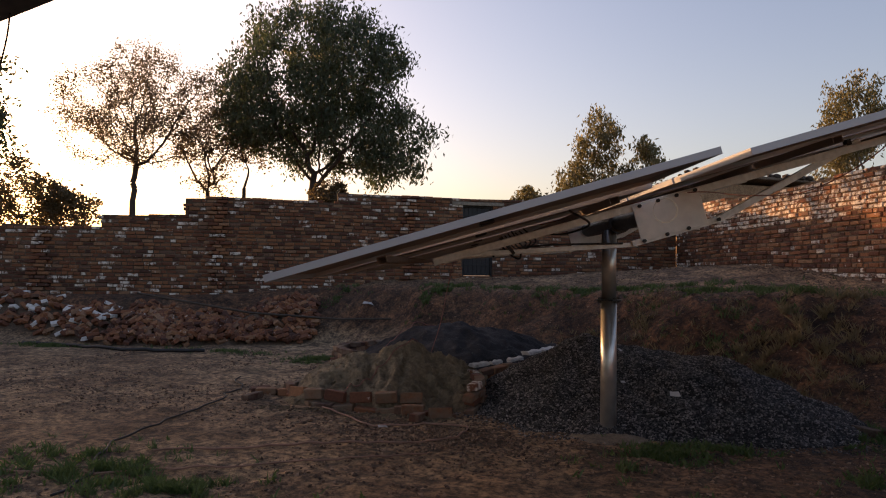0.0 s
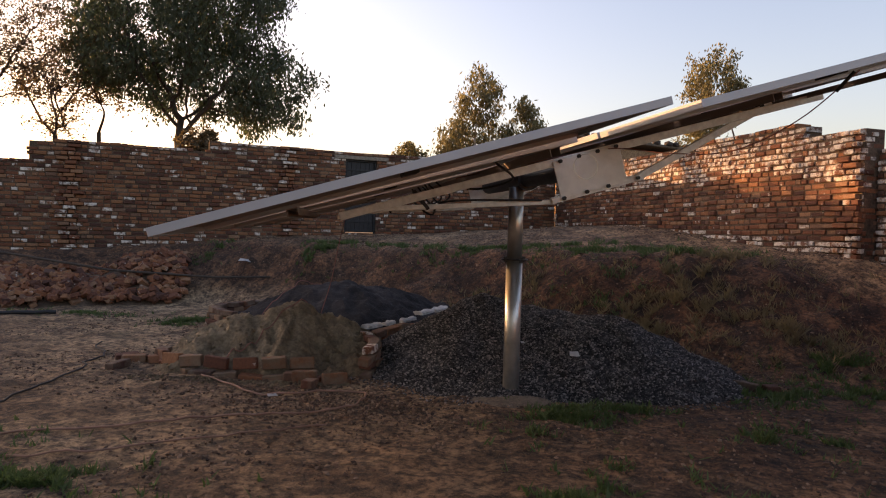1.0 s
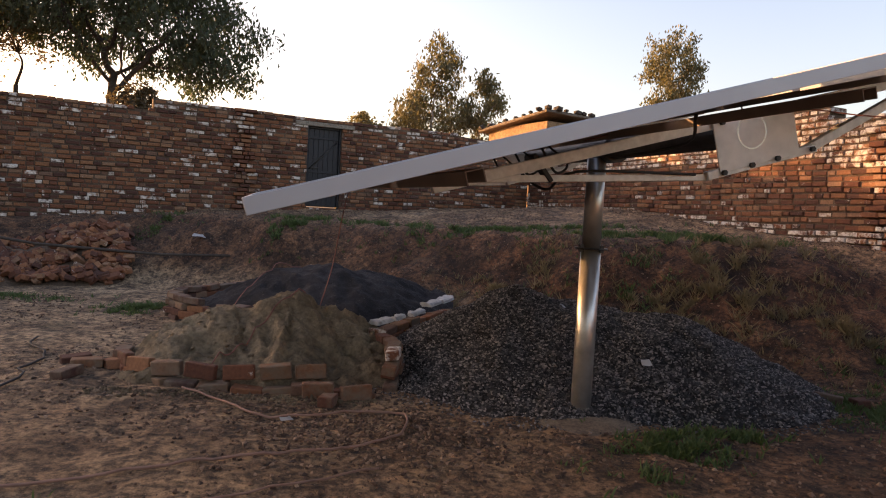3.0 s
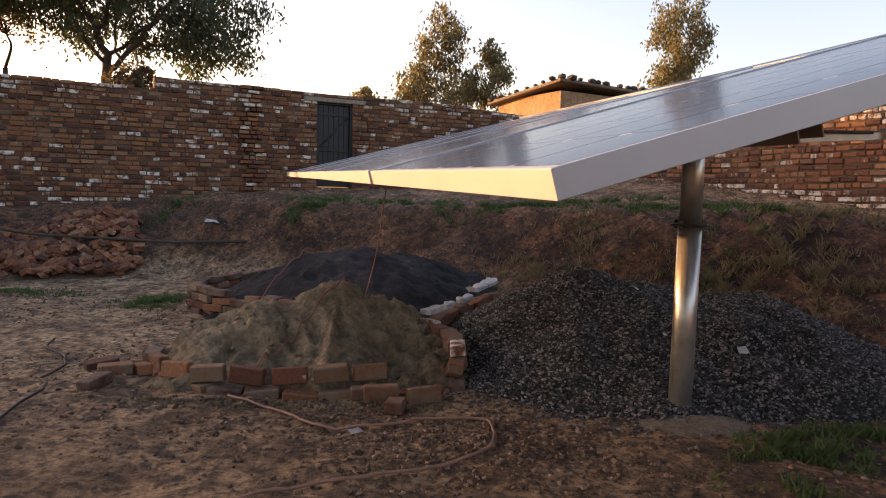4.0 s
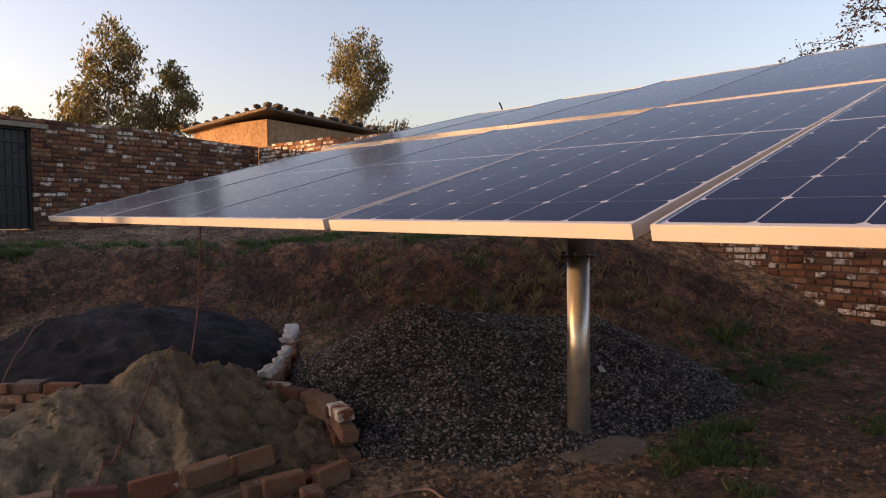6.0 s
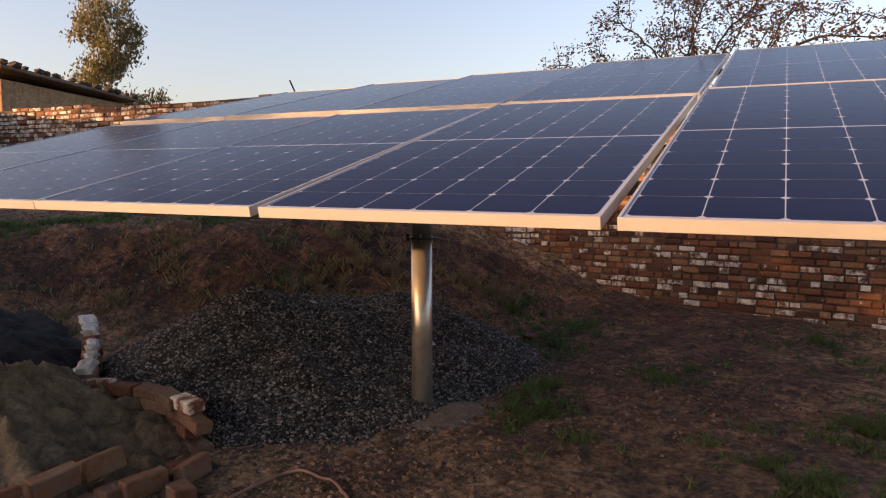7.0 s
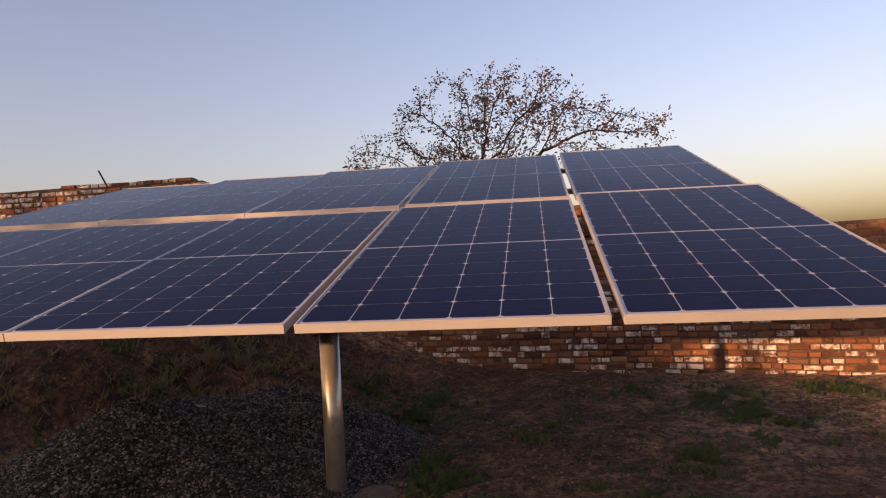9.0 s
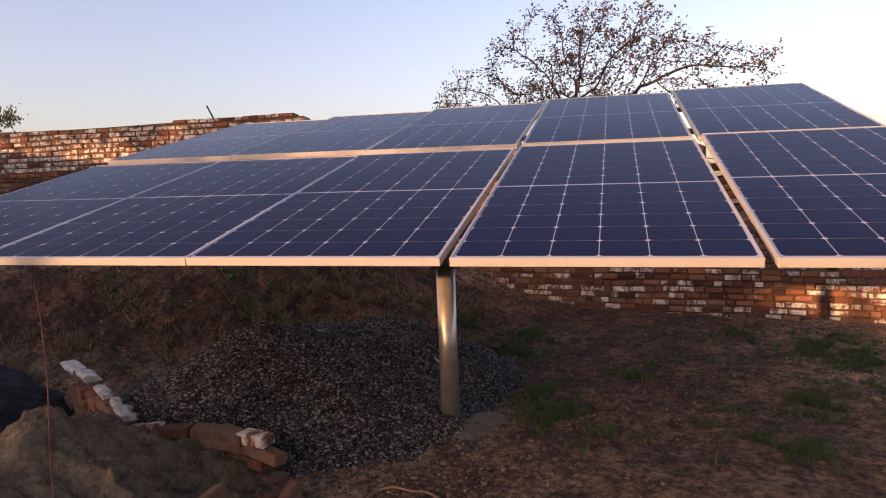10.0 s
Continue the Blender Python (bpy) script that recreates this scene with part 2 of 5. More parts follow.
    nt.links.new(track.outputs["Value"], wander.inputs[2])
    worn = ramp(nt, map_range(nt, wander.outputs[0], 9.3, 11.5), (0.0, (0, 0, 0)), (0.22, (0.9, 0.9, 0.9)), (0.6, (0.8, 0.8, 0.8)), (1.0, (0.15, 0.15, 0.15)))
    worn = mix(nt, 1.0, worn, map_range(nt, sep.outputs["Y"], 5.2, 6.8), "MULTIPLY")
    worn = mix(nt, 1.0, worn, map_range(nt, sep.outputs["Y"], 14.5, 11.5), "MULTIPLY")
    col = mix(nt, worn, col, (0.34, 0.235, 0.15))
    # Dark ends of grit and fine put relief shade into the soil colour
    grit = position_noise(nt, 6.5, 7.0, 0.75)
    col = mix(nt, 0.75, col, ramp(nt, grit, (0.41, (0.13, 0.11, 0.095)), (0.55, (1.28, 1.18, 1.05))), "MULTIPLY")
    col = mix(nt, 0.85, col, ramp(nt, fine, (0.38, (0.13, 0.115, 0.10)), (0.57, (1.38, 1.26, 1.08))), "MULTIPLY")
    # Broad random dark mottling, for more mid-scale contrast in the soil colour
    mottled = ramp(nt, position_noise(nt, 1.75, 9.0, 0.72), (0.42, (0.40, 0.36, 0.33)), (0.54, (1.08, 1.07, 1.05)))
    col = mix(nt, 0.8, col, mottled, "MULTIPLY")
    speck = position_noise(nt, 75.0, 2.0)
    col = mix(nt, ramp(nt, speck, (0.68, (0, 0, 0)), (0.74, (0.8, 0.8, 0.8))), col, (0.36, 0.27, 0.20))
    green = ramp(nt, position_noise(nt, 1.1, 5.0, 0.65), (0.60, (0, 0, 0)), (0.70, (1, 1, 1)))
    gmask = mix(nt, 1.0, green, ramp(nt, fine, (0.42, (0, 0, 0)), (0.6, (0.55, 0.55, 0.55))), "MULTIPLY")
    col = mix(nt, gmask, col, (0.055, 0.062, 0.024))
    nt.links.new(col, b.inputs["Base Color"])
    both = mix(nt, 0.4, fine, grit)
    bump(nt, b, both, 1.0, 0.06)
    return m


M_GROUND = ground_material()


# ---------------------------------------------------------------- mesh helpers
def link_mesh(name, verts, faces, mats, parent=None, label="", slots=None, smooth=False):
    me = bpy.data.meshes.new(name)
    me.from_pydata([tuple(v) for v in verts], [], [tuple(f) for f in faces])
    for mt in (mats if isinstance(mats, (list, tuple)) else [mats]):
        me.materials.append(mt)
    if slots is not None:
        me.polygons.foreach_set("material_index", slots)
    if smooth:
        me.polygons.foreach_set("use_smooth", [True] * len(me.polygons))
    me.update()
    ob = new(name, me)
    if parent is not None:
        ob.parent = parent
    return tagged(ob, label)


def part(name, bm, mat, parent, label="", smooth=False):
    me = bpy.data.meshes.new(name)
    bm.normal_update()
    bm.to_mesh(me)
    bm.free()
    me.materials.append(mat)
    if smooth:
        me.polygons.foreach_set("use_smooth", [True] * len(me.polygons))
    ob = new(name, me)
    if parent is not None:
        ob.parent = parent
    return tagged(ob, label)


def thing(name, label, category, at=(0, 0, 0), group="", kind=""):
    ob = new(name)
    ob.matrix_basis = Matrix.Translation(at)
    ob.empty_display_size = 0.1
    return tagged(ob, label, category, group, kind)


def box_bm(sx, sy, sz, bevel=0.0, m=None, bm=None):
    """A box centred on the origin, bevelled, moved by m."""
    bm2 = bmesh.new()
    bmesh.ops.create_cube(bm2, size=1)
    for v in bm2.verts:
        v.co = Vector((v.co.x * sx, v.co.y * sy, v.co.z * sz))
    if bevel:
        bmesh.ops.bevel(bm2, geom=bm2.edges[:], offset=bevel, segments=1, affect="EDGES")
    if m is not None:
        bm2.transform(m)
    if bm is None:
        return bm2
    tmp = bpy.data.meshes.new("tmp")
    bm2.to_mesh(tmp)
    bm2.free()
    bm.from_mesh(tmp)
    bpy.data.meshes.remove(tmp)
    return bm


def frame_matrix(o, ex, ey, ez):
    m = Matrix((ex, ey, ez)).transposed().to_4x4()
    m.translation = o
    return m


def tube_geometry(points, radii, sides=7):
    """Verts and faces of a tube along points."""
    verts, faces = [], []
    pts = [Vector(p) for p in points]
    up = Vector((0.13, 0.31, 0.94))
    for i, p in enumerate(pts):
        d = (pts[min(i + 1, len(pts) - 1)] - pts[max(i - 1, 0)]).normalized()
        a = d.cross(up if abs(d.dot(up)) < 0.97 else Vector((1, 0, 0))).normalized()
        b = d.cross(a)
        r = radii[i] if isinstance(radii, (list, tuple)) else radii
        for k in range(sides):
            t = 2 * math.pi * k / sides
            verts.append(p + a * (r * math.cos(t)) + b * (r * math.sin(t)))
    for i in range(len(pts) - 1):
        for k in range(sides):
            k2 = (k + 1) % sides
            faces.append((i * sides + k, i * sides + k2, (i + 1) * sides + k2, (i + 1) * sides + k))
    faces.append(tuple(range(sides))[::-1])
    faces.append(tuple((len(pts) - 1) * sides + k for k in range(sides)))
    return verts, faces


def tube(name, points, radii, mat, parent=None, label="", sides=8):
    v, f = tube_geometry(points, radii, sides)
    return link_mesh(name, v, f, mat, parent, label, smooth=True)


def curve_points(points, steps=6):
    """A Catmull-Rom line through points."""
    p = [Vector(q) for q in points]
    p = [p[0] * 2 - p[1]] + p + [p[-1] * 2 - p[-2]]
    out = []
    for i in range(1, len(p) - 2):
        for k in range(steps):
            t = k / steps
            a, b, c, d = p[i - 1], p[i], p[i + 1], p[i + 2]
            out.append(0.5 * (2 * b + (c - a) * t + (2 * a - 5 * b + 4 * c - d) * t * t + (3 * b - a - 3 * c + d) * t ** 3))
    out.append(p[-2])
    return out


def smooth01(a, b, x):
    t = min(1.0, max(0.0, (x - a) / (b - a)))
    return t * t * (3 - 2 * t)


def along(x, table):
    """Piecewise linear value at x."""
    if x <= table[0][0]:
        return table[0][1]
    for (x0, y0), (x1, y1) in zip(table, table[1:]):
        if x <= x1:
            return y0 + (y1 - y0) * (x - x0) / (x1 - x0)
    return table[-1][1]


# ---------------------------------------------------------------- ground
FOOT = [(-14, 8.6), (-9, 9.6), (-6, 10.9), (-4, 10.9), (-2.5, 10.2), (-1, 9.6), (0.5, 8.8), (2, 7.8), (3, 7.1), (4, 6.3), (5, 5.9), (7, 5.2), (9, 5.0)]
CREST = [(-14, 10.6), (-9, 12.0), (-6, 13.7), (-4, 12.9), (-2.5, 12.2), (-1, 11.6), (0.5, 10.9), (2, 9.5), (3, 9.0), (4, 9.0), (5, 9.4), (7, 10.2), (9, 10.5)]
RISE = [(-14, 0.75), (-8, 0.85), (-6, 1.0), (-4, 1.15), (-1, 1.12), (2, 1.15), (4, 1.2), (6, 1.25), (9, 1.3)]


def height(x, y):
    f, c, r = along(x, FOOT), along(x, CREST), along(x, RISE)
    s = smooth01(f, c, y + 0.35 * noise.noise((x * 0.9, y * 0.9, 3.1)))
    z = r * s + 0.36 * smooth01(c, c + 6.0, y) * smooth01(-5.0, 4.0, x) + 0.10 * smooth01(c, c + 3.5, y)
    z += 0.035 * noise.noise((x * 0.55, y * 0.55, 0.0)) + 0.026 * noise.noise((x * 2.3, y * 2.3, 5.0)) + 0.008 * noise.noise((x * 9.0, y * 9.0, 7.0))
    z += (0.05 + 0.13 * s * (1 - s)) * 0.35 * noise.noise((x * 5.5, y * 5.5, 9.0))
    z += math.sin(math.pi * s) * (0.13 * noise.noise((x * 1.7, y * 1.7, 2.0)) + 0.07 * noise.noise((x * 4.2, y * 4.2, 12.0)))
    z += 0.05 * smooth01(0.0, 0.5, s) * noise.noise((x * 3.1, y * 3.1, 22.0))
    return z


def axis(lo, hi, step, far):
    a = list(np.arange(lo, hi + 1e-6, step))
    d, left, right = step, [lo], [hi]
    while right[-1] < far:
        d *= 1.35
        right.append(right[-1] + d)
        left.append(left[-1] - d)
    return left[:0:-1] + a + right[1:]


_xs, _ys = axis(-9.5, 7.5, 0.09, 900), axis(0.5, 17.5, 0.09, 900)
_gv = []
for _y in _ys:
    for _x in _xs:
        _near = smooth01(60, 25, math.hypot(_x, _y - 6))
        _gv.append((_x, _y, height(_x, _y) * _near + 0.6 * (1 - _near) if _near else 0.6))
_nx = len(_xs)
_gf = [(j * _nx + i, j * _nx + i + 1, (j + 1) * _nx + i + 1, (j + 1) * _nx + i) for j in range(len(_ys) - 1) for i in range(_nx - 1)]
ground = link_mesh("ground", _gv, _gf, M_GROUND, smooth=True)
tagged(ground, "uneven trodden soil yard with a low earth bank", "ground", kind="structure")

# ---------------------------------------------------------------- brick walls
_ub = [(0, 1, 0), (1, 1, 0), (1, 1, 1), (0, 1, 1), (0, .12, 0), (1, .12, 0), (1, .12, 1), (0, .12, 1),
       (.045, 0, .14), (.95, 0, .11), (.955, 0, .86), (.04, 0, .84)]
_uf = [(0, 1, 2, 3), (0, 4, 5, 1), (1, 5, 6, 2), (2, 6, 7, 3), (3, 7, 4, 0), (4, 8, 9, 5), (5, 9, 10, 6), (6, 10, 11, 7), (7, 11, 8, 4), (8, 11, 10, 9)]
_uf = [f[::-1] for f in _uf]


def unit_brick(mat):
    me = bpy.data.meshes.new("brick")
    me.from_pydata(_ub, [], _uf)
    me.materials.append(mat)
    return me


UNIT = {0: unit_brick(M_BRICK), 1: unit_brick(M_LIME)}
PIECES = []          # wall bricks, linked at the end of the file
COURSE = 0.086


def brick_wall(name, label, p, q, base, top, lime, inside, near, hole=None, thick=0.34, pilasters=(), seed=1):
    """A wall from p to q: base(s), top(s) in metres along it; lime(s, z, top) the share of limewashed bricks; inside = +1 when the yard lies
    to the left of p-q; near = the stretch whose bricks are parts; hole = (s0, s1, z0, z1)."""
    rng = random.Random(seed)
    p, q = Vector((*p, 0)), Vector((*q, 0))
    L = (q - p).length
    ex = (q - p) / L
    en = Vector((-ex.y, ex.x, 0)) * inside
    stops = sorted({0.0, L, *([hole[0], hole[1]] if hole else []), *[s for s in np.arange(0.12, L, 0.12)]})
    cb = bmesh.new()

    def lump(s0, s1, z0, z1, d0, d1):
        c = p + ex * ((s0 + s1) / 2) - en * ((d0 + d1) / 2)
        m = frame_matrix((c.x, c.y, (z0 + z1) / 2), ex, en, Vector((0, 0, 1)))
        box_bm(s1 - s0, d1 - d0, z1 - z0, 0, m, cb)
    for s0, s1 in zip(stops, stops[1:]):
        if s1 - s0 < 1e-4:
            continue
        sm = (s0 + s1) / 2
        zb, zt = base(sm) - 0.7, top(sm) - 0.035
        if hole and hole[0] - 1e-4 <= s0 and s1 <= hole[1] + 1e-4:
            lump(s0, s1, zb, hole[2], 0.014, thick)
            lump(s0, s1, hole[3], zt, 0.014, thick)
        else:
            lump(s0, s1, zb, zt, 0.014, thick)
    wall = part(name, cb, M_MORTAR, None)
    tagged(wall, label, "wall", kind="structure")
    rest_v, rest_f, rest_s, parts = [], [], [], 0
    zmin = min(base(s) for s in stops) - 0.2
    zmax = max(top(s) for s in stops)
    k = 0
    while zmin + k * COURSE < zmax:
        z0 = zmin + k * COURSE
        s = -rng.random() * 0.2
        headers = k % 3 == 2
        while s < L:
            ln = (0.113 if rng.random() < 0.65 else 0.225) if headers else (0.218 if rng.random() < 0.68 else 0.112)
            ln += rng.uniform(-0.022, 0.012)
            s0, s1 = max(0.0, s), min(L, s + ln)
            s += ln + 0.016
            if s1 - s0 < 0.04:
                continue
            sm = (s0 + s1) / 2
            zt = top(sm)
            if z0 + COURSE > zt + 0.03 or z0 + COURSE < base(sm) - 0.12:
                continue
            if hole and s1 > hole[0] and s0 < hole[1] and z0 + COURSE > hole[2] and z0 < hole[3]:
                if s0 < hole[0] - 0.05:
                    s1 = hole[0]
                elif s1 > hole[1] + 0.05:
                    s0 = hole[1]
                else:
                    continue
            proud = rng.uniform(-0.012, 0.016) + (0.016 if rng.random() < 0.10 else 0)
            for a, b in pilasters:
                if a <= sm <= b:
                    proud += 0.075
            hgt = 0.068 + rng.uniform(-0.007, 0.005)
            tilt = rng.uniform(-0.030, 0.030)
            deep = 0.30 if zt - z0 < 2.2 * COURSE else 0.13
            sag = 0.012 * math.sin(sm * 1.3 + k * 0.37) + 0.006 * math.sin(sm * 4.1 + k)
            o = p + ex * s0 + en * proud + Vector((0, 0, z0 + sag))
            ax = (ex + Vector((0, 0, tilt))) * (s1 - s0)
            m = frame_matrix(o, ax, -en * deep, Vector((0, 0, hgt)))
            w = 1 if rng.random() < lime(sm, z0, zt) else 0
            if near[0] < sm < near[1] and parts < 300 and z0 > near[2]:
                parts += 1
                PIECES.append((wall, w, m))
            else:
                n0 = len(rest_v)
                rest_v += [m @ Vector(v) for v in _ub]
                rest_f += [tuple(i + n0 for i in f) for f in _uf]
                rest_s += [w] * len(_uf)
        k += 1
    ob = link_mesh("brickwork", rest_v, rest_f, [M_BRICK, M_LIME], wall, slots=rest_s)
    tagged(ob, kind="stuff")
    return wall, ex, en, p


N_P, N_Q = (-15.0, 9.869), (2.514, 17.973)
_nl = math.hypot(N_Q[0] - N_P[0], N_Q[1] - N_P[1])
_kx = _nl / (N_Q[0] - N_P[0])


def s_of(x):
    return (x + 15.0) * _kx


def top_n(s):
    x = s / _kx - 15.0
    t = 2.30 if x < -12.2 else 2.39 if x < -10.35 else 2.69 if x < -8.67 else 3.09 if x < -5.55 else 3.34
    return t - 0.012 * (x + 5.5 if x > -5.5 else 0) + 0.03 * math.sin(s * 0.9)


def base_n(s):
    return along(s / _kx - 15.0, [(-15, 0.75), (-8, 0.93), (-5.6, 1.14), (-4, 1.3), (-2, 1.3), (2.5, 1.5)])


def lime_n(s, z, t):
    x = s / _kx - 15.0
    if t - z < 0.30:
        return 0.28 if x < -5 else 0.42
    if x < -5.5 and z < base_n(s) + 0.4:
        return 0.26
    return 0.14


DOOR = (s_of(-2.72), s_of(-2.02), 1.34, 3.10)
wall_n, nx_, nn_, np_ = brick_wall("wall_north", "old brown brick boundary wall with patches of limewash", N_P, N_Q, base_n, top_n, lime_n, -1,
                                   (s_of(-3.9), s_of(0.5), 2.2), DOOR, pilasters=((s_of(-4.07), s_of(-3.77)), (s_of(-8.15), s_of(-7.85)), (s_of(-11.6), s_of(-11.3))), seed=3)

E_P, E_Q = (2.514, 17.973), (5.80, 9.10)


def top_b(s):
    return 3.02 if s > 8.35 else 3.20 + 0.02 * math.sin(s * 1.1)


def base_b(s):
    return along(s, [(0, 1.66), (1, 1.6), (6.3, 1.40), (9.5, 1.2)])


def lime_b(s, z, t):
    if z < base_b(s) + 0.13:
        return 0.85
    if t - z < 0.75:
        return 0.86 if t - z > 0.12 else 0.45
    return 0.10


wall_b, bx_, bn_, bp_ = brick_wall("wall_east", "weathered brick wall with limewashed top courses and foot", E_P, E_Q, base_b, top_b, lime_b, -1,
                                   (6.2, 9.5, 1.9), pilasters=((9.10, 9.47),), seed=5)

wall_r, _, _, _ = brick_wall("wall_east_return", "squared brick end of the weathered wall", E_Q, (E_Q[0] + 0.938 * 0.34, E_Q[1] + 0.347 * 0.34), lambda s: 1.1, lambda s: 3.02,
                             lambda s, z, t: 0.3, -1, (0, 0.4, 1.2), thick=0.06, seed=12)
wall_c, _, _, _ = brick_wall("wall_east_low", "lower stretch of blotchy limewashed brick wall", (6.02, 9.16), (6.48, 7.7), lambda s: 0.75 - 0.2 * s, lambda s: 2.72,
                             lambda s, z, t: 0.5, -1, (0, 1.6, 1.2), seed=8)
wall_d, _, _, _ = brick_wall("wall_east_far", "long low brick wall with scattered limewashed bricks", (6.48, 7.7), (5.70, -11.3),
                             lambda s: along(s, [(0, 0.55), (2, 0.1), (4, -0.1), (20, -0.1)]), lambda s: 2.70 if s < 0.8 else 2.35 if s < 3.6 else 1.90,
                             lambda s, z, t: 0.42 if z < 0.35 else 0.22, -1, (2.5, 6.6, 0.05), seed=9)

# boundary behind the camera and to the west, plain
for _nm, _c, _s, _r in (("wall_west", (-15.1, -0.6, 0.9), (0.3, 21.0, 2.4), 0.0), ("wall_south", (-4.4, -11.4, 0.8), (21.5, 0.3, 1.9), 0.0)):
    _w = part(_nm, box_bm(*_s, 0.02, pose(*_c)), M_MORTAR, None)
    tagged(_w, "plain mud-plastered boundary wall", "wall", kind="structure")


# ---------------------------------------------------------------- door in the north wall
def at_wall(s, d, z):
    return np_ + nx_ * s + nn_ * d + Vector((0, 0, z))


def wall_box(s0, s1, d0, d1, z0, z1, bevel=0.0):
    c = at_wall((s0 + s1) / 2, (d0 + d1) / 2, (z0 + z1) / 2)
    return box_bm(s1 - s0, abs(d1 - d0), z1 - z0, bevel, frame_matrix(c, nx_, nn_, Vector((0, 0, 1))))


door = part("door_1", wall_box(DOOR[0] + 0.035, DOOR[1] - 0.035, -0.14, -0.12, DOOR[2] + 0.02, DOOR[3] - 0.03), M_DOOR, None)
tagged(door, "closed black sheet-metal door with a diagonal brace", "door", kind="structure")
for _s0, _s1, _z0, _z1 in ((DOOR[0], DOOR[0] + 0.04, DOOR[2], DOOR[3]), (DOOR[1] - 0.04, DOOR[1], DOOR[2], DOOR[3]), (DOOR[0] + 0.04, DOOR[1] - 0.04, DOOR[3] - 0.04, DOOR[3])):
    part("door_frame", wall_box(_s0, _s1, -0.16, -0.06, _z0, _z1, 0.004), M_DOOR, door)
_n = 6
for _i in range(_n):
    _a = DOOR[0] + 0.05 + _i * (DOOR[1] - DOOR[0] - 0.1) / _n
    part("plank", wall_box(_a + 0.006, _a + (DOOR[1] - DOOR[0] - 0.1) / _n - 0.006, -0.12, -0.108, DOOR[2] + 0.03, DOOR[3] - 0.05, 0.003), M_DOOR, door)
for _z in (1.62, 2.12, 2.86):
    part("rail", wall_box(DOOR[0] + 0.05, DOOR[1] - 0.05, -0.107, -0.09, _z - 0.025, _z + 0.025, 0.003), M_DOOR, door)
_pa, _pb = at_wall(DOOR[0] + 0.08, -0.095, 2.18), at_wall(DOOR[1] - 0.08, -0.095, 2.80)
tube("brace", [_pa, _pb], 0.018, M_DARKSTEEL, door, sides=4)
part("bolt", wall_box(DOOR[0] + 0.10, DOOR[0] + 0.28, -0.09, -0.07, 2.20, 2.225, 0.004), M_DARKSTEEL, door)
lintel = part("lintel", wall_box(DOOR[0] - 0.28, DOOR[1] + 0.28, -0.2, 0.03, DOOR[3], DOOR[3] + 0.085, 0.008), M_CONCRETE, None)
tagged(lintel, "rough grey concrete lintel over the door", "lintel", kind="structure")

# ---------------------------------------------------------------- solar array on its post
A_O = Vector((-1.8944, 7.5972, 1.4719))
A_U = Vector((0.2234, -0.97458, -0.0170))
A_V = Vector((0.93856, 0.21037, 0.27359))
A_N = A_U.cross(A_V).normalized()
ARR = frame_matrix(A_O, A_U, A_V, A_N)
PW, PL = 1.134, 2.225
COLUMNS = (-0.012, 1.125, 2.263, 3.437, 4.613)
array = thing("solar_array", "tilted solar array of ten panels on a single steel post", "solar panel", (0.922, 5.312, 0.0))
A_INV = Matrix.Translation((-0.922, -5.312, 0.0))


def on_array(name, bm, mat, label="", parent=None, smooth=False):
    """A part given in the array's own axes (u along the low edge, v up the slope, n out of it)."""
    bm.transform(A_INV @ ARR)
    return part(name, bm, mat, array, label, smooth)


# meshes shared by the ten panels
def panel_frame():
    """A hollow frame, one closed ring."""
    h, w = 0.036, 0.009
    c = [(0, 0), (PW, 0), (PW, PL), (0, PL)]
    d = [(w, w), (PW - w, w), (PW - w, PL - w), (w, PL - w)]
    v = [(x, y, 0) for x, y in c] + [(x, y, 0) for x, y in d] + [(x, y, -h) for x, y in c] + [(x, y, -h) for x, y in d]
    f = []
    for i in range(4):
        j = (i + 1) % 4
        f += [(i, j, 4 + j, 4 + i), (8 + j, 8 + i, 12 + i, 12 + j), (j, i, 8 + i, 8 + j), (4 + i, 4 + j, 12 + j, 12 + i)]
    me = bpy.data.meshes.new("panel")
    me.from_pydata(v, [], f)
    bm = bmesh.new()
    bm.from_mesh(me)
    bmesh.ops.bevel(bm, geom=bm.edges[:], offset=0.001, segments=1, affect="EDGES")
    bm.to_mesh(me)
    bm.free()
    me.materials.append(M_ALU)
    return me


COLS, ROWS, GAP, CUT = 6, 12, 0.0036, 0.0115
CELL_X = (PW - 0.030) / COLS
CELL_Y = (PL - 0.024 - 0.05) / ROWS


def cell_mesh():
    """One solar cell with cut corners, lower left corner at the origin."""
    x0, x1, y0, y1, ch = GAP / 2, CELL_X - GAP / 2, 0.0008, CELL_Y - 0.0008, CUT
    v = [(x0 + ch, y0), (x1 - ch, y0), (x1, y0 + ch), (x1, y1 - ch), (x1 - ch, y1), (x0 + ch, y1), (x0, y1 - ch), (x0, y0 + ch)]
    me = bpy.data.meshes.new("cell")
    me.from_pydata([(x, y, -0.0034) for x, y in v], [], [tuple(range(8))])
    me.materials.append(M_CELL)
    return me


def slab_mesh(name, z0, z1, mat):
    bm = box_bm(PW - 0.0185, PL - 0.0185, z1 - z0, 0, pose(PW / 2, PL / 2, (z0 + z1) / 2))
    me = bpy.data.meshes.new(name)
    bm.to_mesh(me)
    bm.free()
    me.materials.append(mat)
    return me


ME_FRAME, ME_CELL = panel_frame(), cell_mesh()
ME_SHEET, ME_BACK = slab_mesh("backsheet", -0.008, -0.0037, M_BACKSHEET), slab_mesh("back", -0.0115, -0.0085, M_BACK)
_jb = box_bm(0.16, 0.08, 0.022, 0.004, pose(PW / 2, PL * 0.5, -0.0235))
ME_JUNCTION = bpy.data.meshes.new("junction_box")
_jb.to_mesh(ME_JUNCTION)
